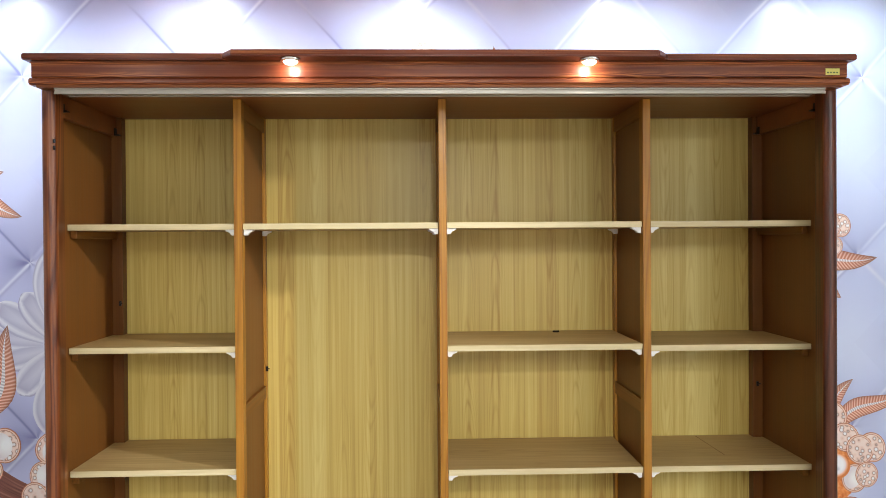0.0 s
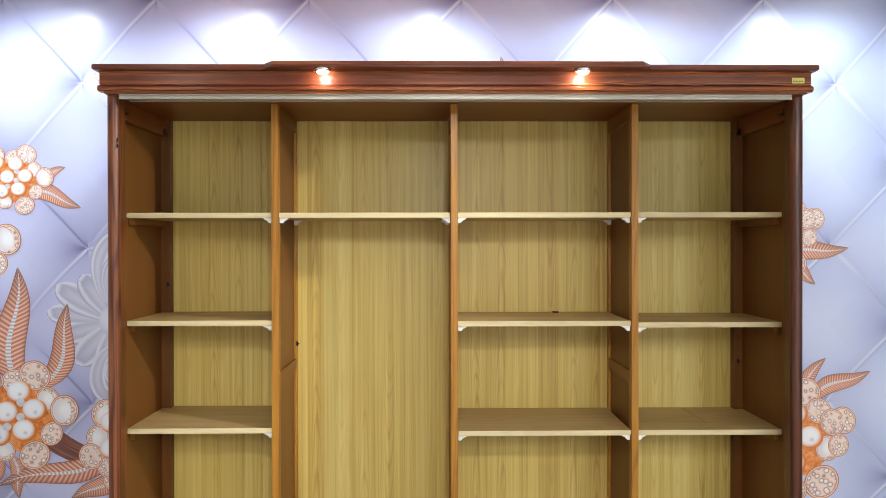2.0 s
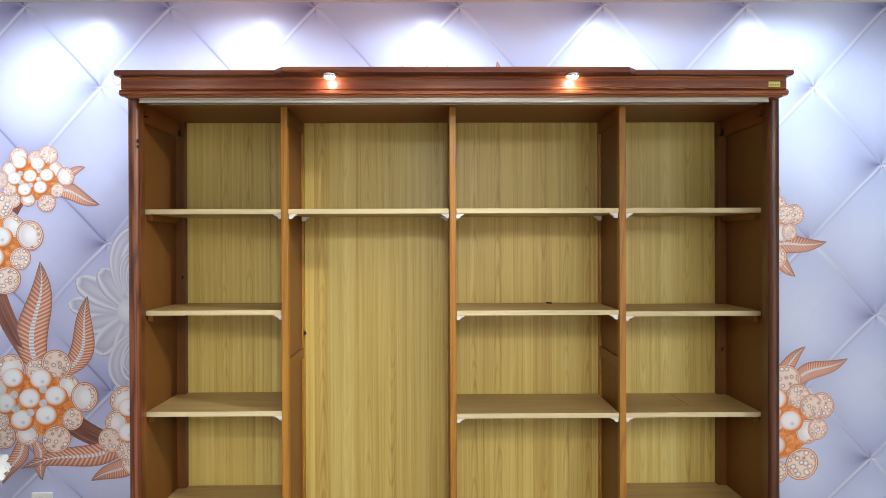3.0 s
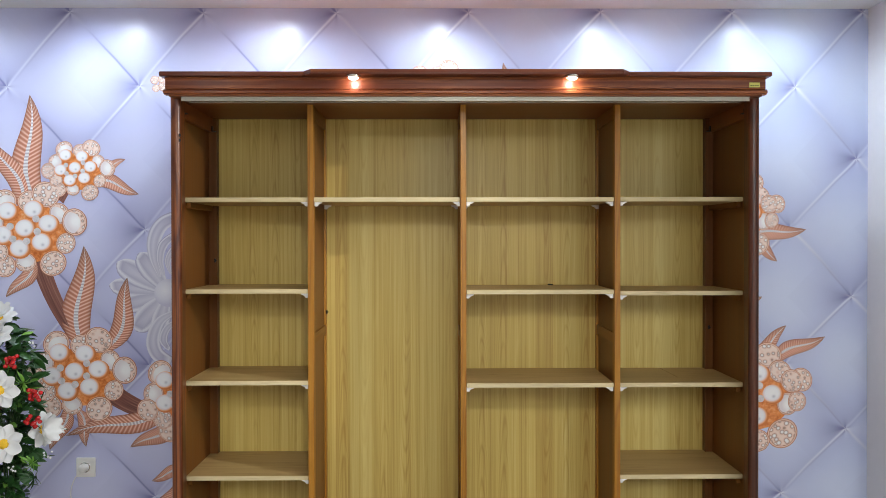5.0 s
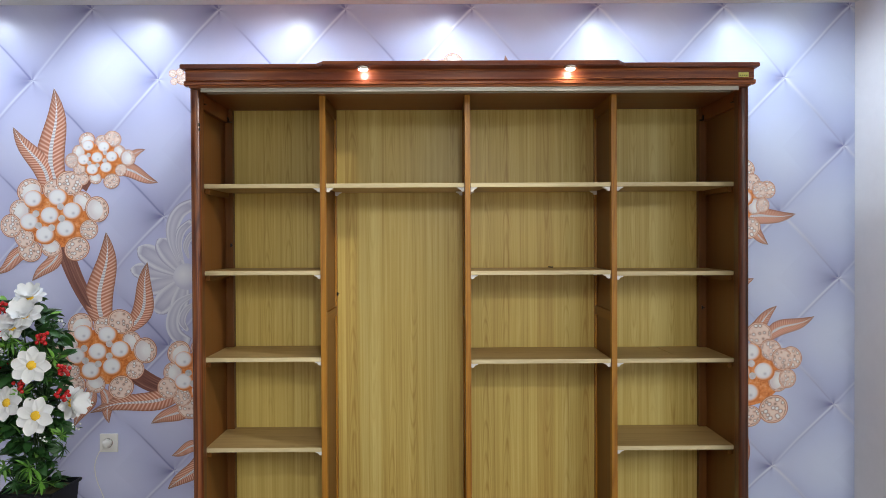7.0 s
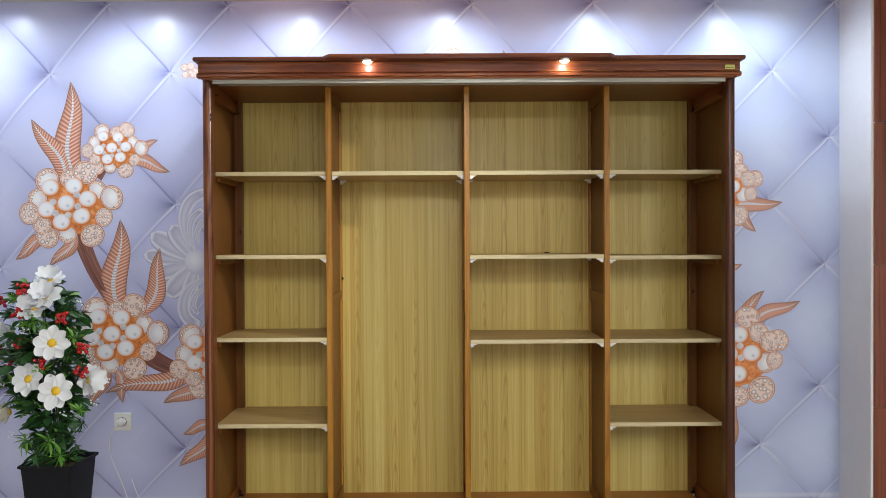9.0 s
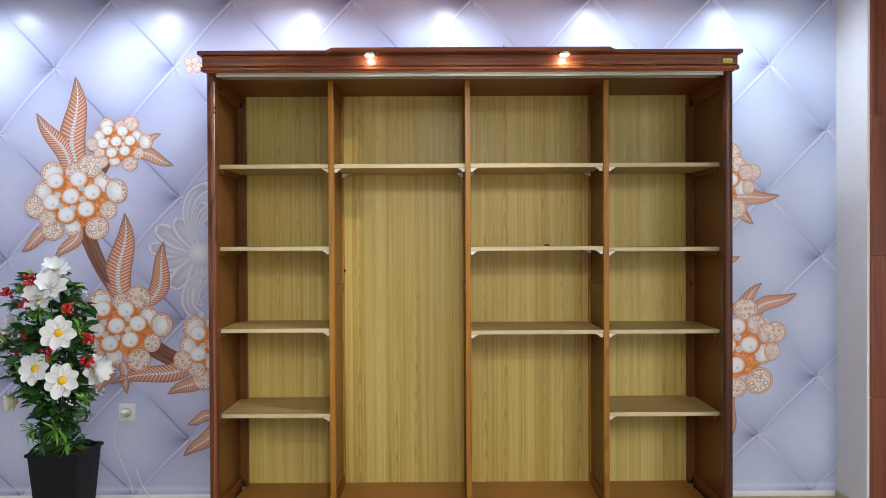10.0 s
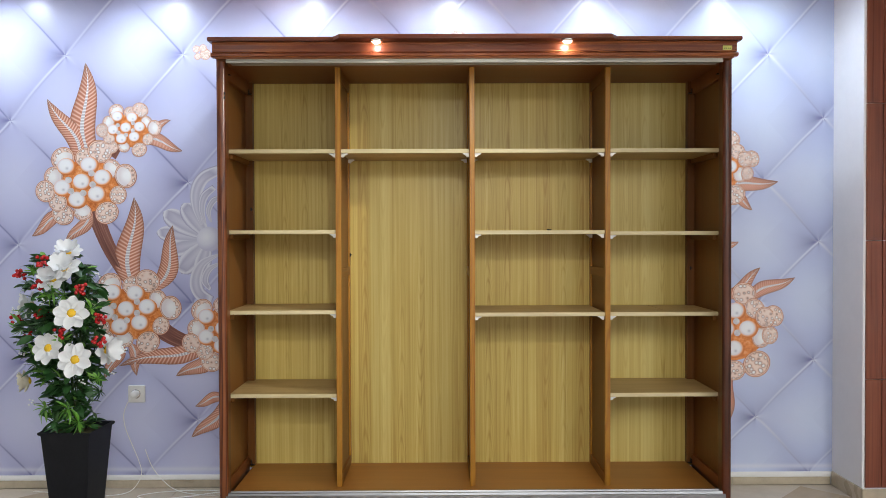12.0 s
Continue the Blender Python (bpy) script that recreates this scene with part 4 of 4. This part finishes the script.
bud_bm = bmesh.new()
bmesh.ops.create_icosphere(bud_bm, subdivisions=1, radius=0.0046)
BUD = mesh_of("bud", bud_bm, m_petal, True)
for bx, by, bz in ((-1.60, -0.60, 0.829), (-1.75, -0.70, 0.700), (-2.01, -0.62, 0.590), (-1.93, -0.68, 1.050), (-2.11, -0.58, 1.010), (-1.645, -0.62, 0.730), (-1.71, -0.62, 1.17), (-2.06, -0.60, 0.80)):
    tuft = part("bud_sprig", tube([(0.10 * (-1.853 - bx) / 0.2, 0.16, -0.05), (0.004, 0.04, -0.012), (0, 0, 0)], 0.0012, 5), m_stem, plant, "thin sprig of tiny white buds")
    tuft.location = (bx - PX, by - PY, bz - RIM + 0.03)
    for k in range(5):
        ob = new("bud", BUD)
        ob.parent = tuft
        ob.location = (rng.uniform(-0.016, 0.016), rng.uniform(-0.010, 0.010), rng.uniform(-0.016, 0.016))

# ---- showroom lights over the camera: unseen fittings added to go with the lamps ----
for (lx, ly), aim, _, _ in SWIVELS:
    swivel = thing("spotlight", "small white swivel ceiling spotlight, unseen, assumed from light in the wardrobe", "spotlight", "swivel spotlights", at=(lx, ly, CEIL))
    part("mount", lathe([(0.045, 0.0), (0.045, -0.012), (0.012, -0.018), (0.010, -0.06)], 24), m_white_plastic, swivel, "", True)
    can = part("lamp_can", lathe([(0.030, 0.080), (0.042, 0.070), (0.046, 0.0), (0.043, 0.0), (0.040, 0.020)], 28), m_white_plastic, swivel, "", True)
    can.matrix_basis = Matrix.Translation((0, 0, -0.10)) @ (Vector((lx, ly, CEIL - 0.13)) - Vector(aim)).to_track_quat("Z", "Y").to_matrix().to_4x4()
# bodies for the added fill panels, out of view
for px, py, _, wide, deep in FILL_PANELS:
    c = thing("fill_panel", "flat white ceiling light panel, unseen, added as fill", "ceiling light", "ceiling light panels", at=(px, py, CEIL))
    part("panel_frame", box(-wide / 2 - 0.02, wide / 2 + 0.02, -deep / 2 - 0.02, deep / 2 + 0.02, -0.012, -0.001, 0.002), m_white_plastic, c)
    part("diffuser", box(-wide / 2, wide / 2, -deep / 2, deep / 2, -0.016, -0.0125, 0.001, 1), m_bulb_cool, c)


# ---- the printed flowers of the mural, as thin applied layers of the paper ----
def sheet(outline, name, material, parent, depth, uv):
    """A thin flat shape on the wall; outline of (x, z), uv for each corner and for the middle."""
    bm = bmesh.new()
    lay = bm.loops.layers.uv.new()
    mid_x, mid_z = sum(p[0] for p in outline) / len(outline), sum(p[1] for p in outline) / len(outline)
    c = bm.verts.new((mid_x, -depth - 0.0004, mid_z))
    ring = [bm.verts.new((x, -depth, z)) for x, z in outline]
    foot = [bm.verts.new((x, -0.0001, z)) for x, z in outline]
    count = len(ring)
    for i in range(count):
        j = (i + 1) % count
        for vs, us in (((c, ring[j], ring[i]), ((0.5, 0.5), uv[j], uv[i])), ((ring[i], ring[j], foot[j], foot[i]), (uv[i], uv[j], uv[j], uv[i]))):
            f = bm.faces.new(vs)
            for loop, w in zip(f.loops, us):
                loop[lay].uv = w
    bmesh.ops.recalc_face_normals(bm, faces=bm.faces[:])
    return part(name, bm, material, parent)


def disc(x, z, r, material, parent, name, depth, squash=1.0, tilt=0.0):
    angles = [2 * math.pi * i / 22 for i in range(22)]
    ct, st = math.cos(tilt), math.sin(tilt)
    pts, uv = [], []
    for a in angles:
        dx, dz = r * math.cos(a), r * squash * math.sin(a)
        pts.append((x + dx * ct - dz * st, z + dx * st + dz * ct))
        uv.append((0.5 + 0.5 * math.cos(a), 0.5 + 0.5 * math.sin(a)))
    return sheet(pts, name, material, parent, depth, uv)


def ribbon(base, tip, width, bend, name, material, parent, depth, steps=14, blunt=False, sway=0.0):
    """A leaf or stem from base to tip, bowed to its left by bend."""
    bx, bz = base
    tx, tz = tip
    ax, az = tx - bx, tz - bz
    length = math.hypot(ax, az)
    nx, nz = -az / length, ax / length
    bm = bmesh.new()
    lay = bm.loops.layers.uv.new()
    rows = []
    for i in range(steps + 1):
        t = i / steps
        off = bend * length * math.sin(math.pi * t) * 0.5 + math.copysign(sway, bend) * length * math.sin(2 * math.pi * t) * 0.35
        w = width * 0.5 * (1.0 - 0.25 * t if blunt else 2.25 * (t + 0.05) ** 0.62 * (1 - t) ** 0.95 + 0.002)
        cx, cz = bx + ax * t + nx * off, bz + az * t + nz * off
        rows.append((t, [bm.verts.new((cx + nx * w * s, -depth - (0.0004 if s == 0 else 0), cz + nz * w * s)) for s in (-1, 0, 1)]))
    for (t0, a), (t1, b) in zip(rows, rows[1:]):
        for j in (0, 1):
            f = bm.faces.new((a[j], a[j + 1], b[j + 1], b[j]))
            for loop, w in zip(f.loops, ((t0, j / 2), (t0, (j + 1) / 2), (t1, (j + 1) / 2), (t1, j / 2))):
                loop[lay].uv = w
    bmesh.ops.recalc_face_normals(bm, faces=bm.faces[:])
    if sum(f.normal.y for f in bm.faces) > 0:
        bmesh.ops.reverse_faces(bm, faces=bm.faces[:])
    return part(name, bm, material, parent)


PEARLS = ((0.20, 0.97), (-0.20, 0.08), (0.90, 0.30), (-0.45, -0.87), (0.58, -0.58), (-1.22, -0.23), (-1.02, 0.90))
LACE = ((-1.22, 1.33, 0.58, 1), (0.0, 1.37, 0.52, 0), (0.75, 1.70, 0.60, 0), (1.38, 0.80, 0.46, 1), (2.10, 0.40, 0.58, 1), (1.68, -0.60, 0.45, 0),
        (1.08, -1.55, 0.58, 0), (-1.25, -1.62, 0.55, 0), (-1.50, -0.97, 0.48, 0), (-2.15, -0.40, 0.52, 0), (-1.72, 0.35, 0.50, 1), (-0.20, -1.50, 0.45, 1))
GEMS = ((0.30, 0.55), (0.35, -0.05), (-0.15, -0.50), (-0.80, -0.40), (-0.92, 0.20))


PEARLS_B = ((0.30, 1.07), (0.93, 0.14), (0.24, -0.90), (-0.20, 0.10), (-0.70, 1.0), (-0.8, -0.8))
LACE_B = ((0.70, 1.97, 0.58, 0), (1.25, 1.20, 0.50, 0), (2.25, 0.82, 0.50, 0), (1.80, 0.75, 0.50, 0), (2.05, -0.18, 0.42, 0), (1.60, -0.30, 0.48, 1),
          (1.37, -1.67, 0.66, 0), (0.20, -2.0, 0.52, 0), (-0.5, 1.9, 0.5, 0), (-1.2, -1.5, 0.5, 0))


def blossom(x, z, unit, spin=0.0, lace=LACE, pearls=PEARLS):
    """One brooch-like flower: orange core, ring of filigree petals, pearls and stones."""
    cs, sn = math.cos(radians(spin)), math.sin(radians(spin))

    def at(a, b):
        return x + unit * (a * cs - b * sn), z + unit * (a * sn + b * cs)

    cx, cz = at(0.1, -0.1)
    core = disc(cx, cz, unit * 1.62, m_print_core, wall_north, "printed_flower", 0.0012, 0.86)
    tagged(core, "printed copper and pearl flower")
    for k, (a, b, r, shell) in enumerate(lace):
        px, pz = at(a, b)
        disc(px, pz, unit * r * 1.12, m_print_shell if shell else m_print_lace, core, "filigree_petal", 0.0016 + 0.00025 * (k % 5), 0.9, math.atan2(b, a) + radians(spin) - math.pi / 2)
    for a, b in pearls:
        px, pz = at(a, b)
        disc(px, pz, unit * 0.50, m_print_pearl, core, "pearl", 0.0032, 0.92)
    for a, b in GEMS:
        px, pz = at(a, b)
        disc(px, pz, unit * 0.17, m_gem, core, "stone", 0.0036)
    return core


def paper(px, py):
    """Place on the mural from a grid of 1/337 m drawn from its upper left."""
    return -2.483 + px * 0.002963, 2.593 - py * 0.002991


def spray(base, tip, width, bend, depth=0.0008):
    return tagged(ribbon(paper(*base), paper(*tip), width, bend, "printed_leaf", m_print_leaf, wall_north, depth, sway=0.12), "printed copper leaf")


def twig(base, tip, width, bend):
    return tagged(ribbon(paper(*base), paper(*tip), width, bend, "printed_stem", m_print_stem, wall_north, 0.0006, blunt=True), "printed copper stem")


# upper left group
twig((195, 275), (225, 240), 0.07, 0.1)
twig((165, 372), (222, 492), 0.085, -0.08)
spray((162, 285), (152, 111), 0.165, 0.10)
spray((142, 290), (83, 175), 0.125, -0.16, 0.0010)
spray((112, 378), (53, 418), 0.085, -0.12)
spray((158, 372), (112, 430), 0.085, 0.18)
spray((262, 226), (303, 213), 0.05, -0.1)
spray((250, 248), (324, 268), 0.085, 0.16)
blossom(*paper(151, 325), 0.1000, 0)
blossom(*paper(228, 229), 0.0640, -8)
# lower left group
twig((270, 575), (345, 615), 0.10, -0.1)
spray((234, 510), (236, 349), 0.165, 0.08)
spray((268, 515), (305, 399), 0.12, -0.22, 0.0010)
spray((375, 598), (205, 650), 0.115, 0.10, 0.0010)
spray((380, 625), (308, 668), 0.10, 0.16)
spray((228, 610), (238, 667), 0.075, 0.1)
spray((210, 605), (180, 672), 0.085, 0.1)
spray((395, 706), (342, 722), 0.07, -0.16)
spray((395, 715), (335, 778), 0.10, 0.20)
blossom(*paper(228, 552), 0.1000, -6)
blossom(*paper(402, 585), 0.0950, 10)
# beside and above the wardrobe
spray((1340, 536), (1424, 496), 0.09, 0.12)
spray((1296, 530), (1361, 478), 0.085, -0.16)
spray((1308, 660), (1307, 750), 0.08, -0.1)
blossom(*paper(1307, 593), 0.1030, 0, LACE_B, PEARLS_B)
spray((1285, 345), (1393, 325), 0.105, 0.14)
spray((1300, 345), (1346, 376), 0.075, 0.20)
spray((1275, 450), (1322, 432), 0.06, 0.10)
blossom(*paper(1282, 300), 0.0800, -6, LACE_B, PEARLS_B)
bud = tagged(disc(*paper(366, 97), 0.030, m_print_lace, wall_north, "printed_flower", 0.0010), "printed pale copper flower")
for bx, by, br in ((350, 88, 0.020), (352, 101, 0.018), (362, 86, 0.020)):
    disc(*paper(bx, by), br, m_print_lace, bud, "filigree_petal", 0.0014)
spray((912, 125), (905, 60), 0.06, 0.1)
blossom(*paper(800, 112), 0.0720, 0)

# pale carved flower beside the wardrobe
def band(points, widths, name, parent, depth):
    """A flat shape along a smooth line of mural places, its width running through the given values."""
    line = [Vector((*paper(*p), 0)) for p in points]
    line = spline(line, 8)
    bm = bmesh.new()
    lay = bm.loops.layers.uv.new()
    rows = []
    for i, p in enumerate(line):
        t = i / (len(line) - 1)
        d = (line[min(i + 1, len(line) - 1)] - line[max(i - 1, 0)]).normalized()
        w = float(np.interp(t, np.linspace(0, 1, len(widths)), widths)) / 2
        rows.append((t, [bm.verts.new((p.x - d.y * w * k, -depth - (0.0003 if k == 0 else 0), p.y + d.x * w * k)) for k in (-1, 0, 1)]))
    for (t0, a), (t1, b) in zip(rows, rows[1:]):
        for j in (0, 1):
            f = bm.faces.new((a[j], a[j + 1], b[j + 1], b[j]))
            for loop, w in zip(f.loops, ((t0, j / 2), (t0, (j + 1) / 2), (t1, (j + 1) / 2), (t1, j / 2))):
                loop[lay].uv = w
    bmesh.ops.recalc_face_normals(bm, faces=bm.faces[:])
    if sum(f.normal.y for f in bm.faces) > 0:
        bmesh.ops.reverse_faces(bm, faces=bm.faces[:])
    return part(name, bm, m_print_carving, parent)


carve = disc(*paper(370, 424), 0.066, m_print_boss, wall_north, "printed_carving", 0.0022)
tagged(carve, "printed white carved flower")
LOBE = (0.020, 0.042, 0.070, 0.096, 0.112, 0.110, 0.085, 0.012)
for k, (tip, size) in enumerate((((276, 412), 0.85), ((288, 376), 1.0), ((323, 361), 0.95), ((296, 446), 0.9), ((318, 484), 1.0), ((352, 492), 0.8))):
    hub = (370, 424)
    mid = tuple(0.5 * (a + b) for a, b in zip(hub, tip))
    band((hub, mid, tip), [w * size for w in LOBE], "carved_petal", carve, 0.0003 + 0.0003 * (k % 3))
SCROLL = (0.010, 0.040, 0.062, 0.070, 0.066, 0.05)
band(((357, 399), (347, 368), (348, 338), (362, 314), (392, 300)), SCROLL, "carved_scroll", carve, 0.0013)
band(((364, 396), (357, 372), (362, 348), (380, 332)), (0.008, 0.034, 0.044, 0.03), "carved_scroll", carve, 0.0017)
band(((374, 394), (369, 374), (378, 356), (392, 350)), (0.008, 0.030, 0.036, 0.02), "carved_scroll", carve, 0.0020)
band(((386, 452), (358, 468), (346, 496), (352, 520), (374, 534)), SCROLL, "carved_scroll", carve, 0.0013)
band(((392, 466), (370, 478), (362, 498), (372, 514)), (0.008, 0.034, 0.040, 0.015), "carved_scroll", carve, 0.0017)

# ---- floor tiles last ----
PITCH = 0.66
for i in range(12):
    for j in range(11):
        x0, y1 = 1.75 + (i - 8) * PITCH, -0.03 + 0.33 - j * PITCH
        a, b, c, d = max(x0, LEFT), min(x0 + PITCH, RIGHT), max(y1 - PITCH, REAR), min(y1, -0.012)
        if b - a > 0.02 and d - c > 0.02:
            part("floor_tile", box(a + 0.0015, b - 0.0015, c + 0.0015, d - 0.0015, -0.006, 0.0, 0.0008, 1), m_stone_light, floor)
for i in range(-3, 2):
    for j in range(5):
        x, y = 1.75 + 1.32 * i, -0.30 - 1.32 * j
        part("floor_inlay", prism([(x - 0.26, y), (x, y - 0.26), (x + 0.26, y), (x, y + 0.26)], "z", -0.005, 0.0015), m_inlay, floor)
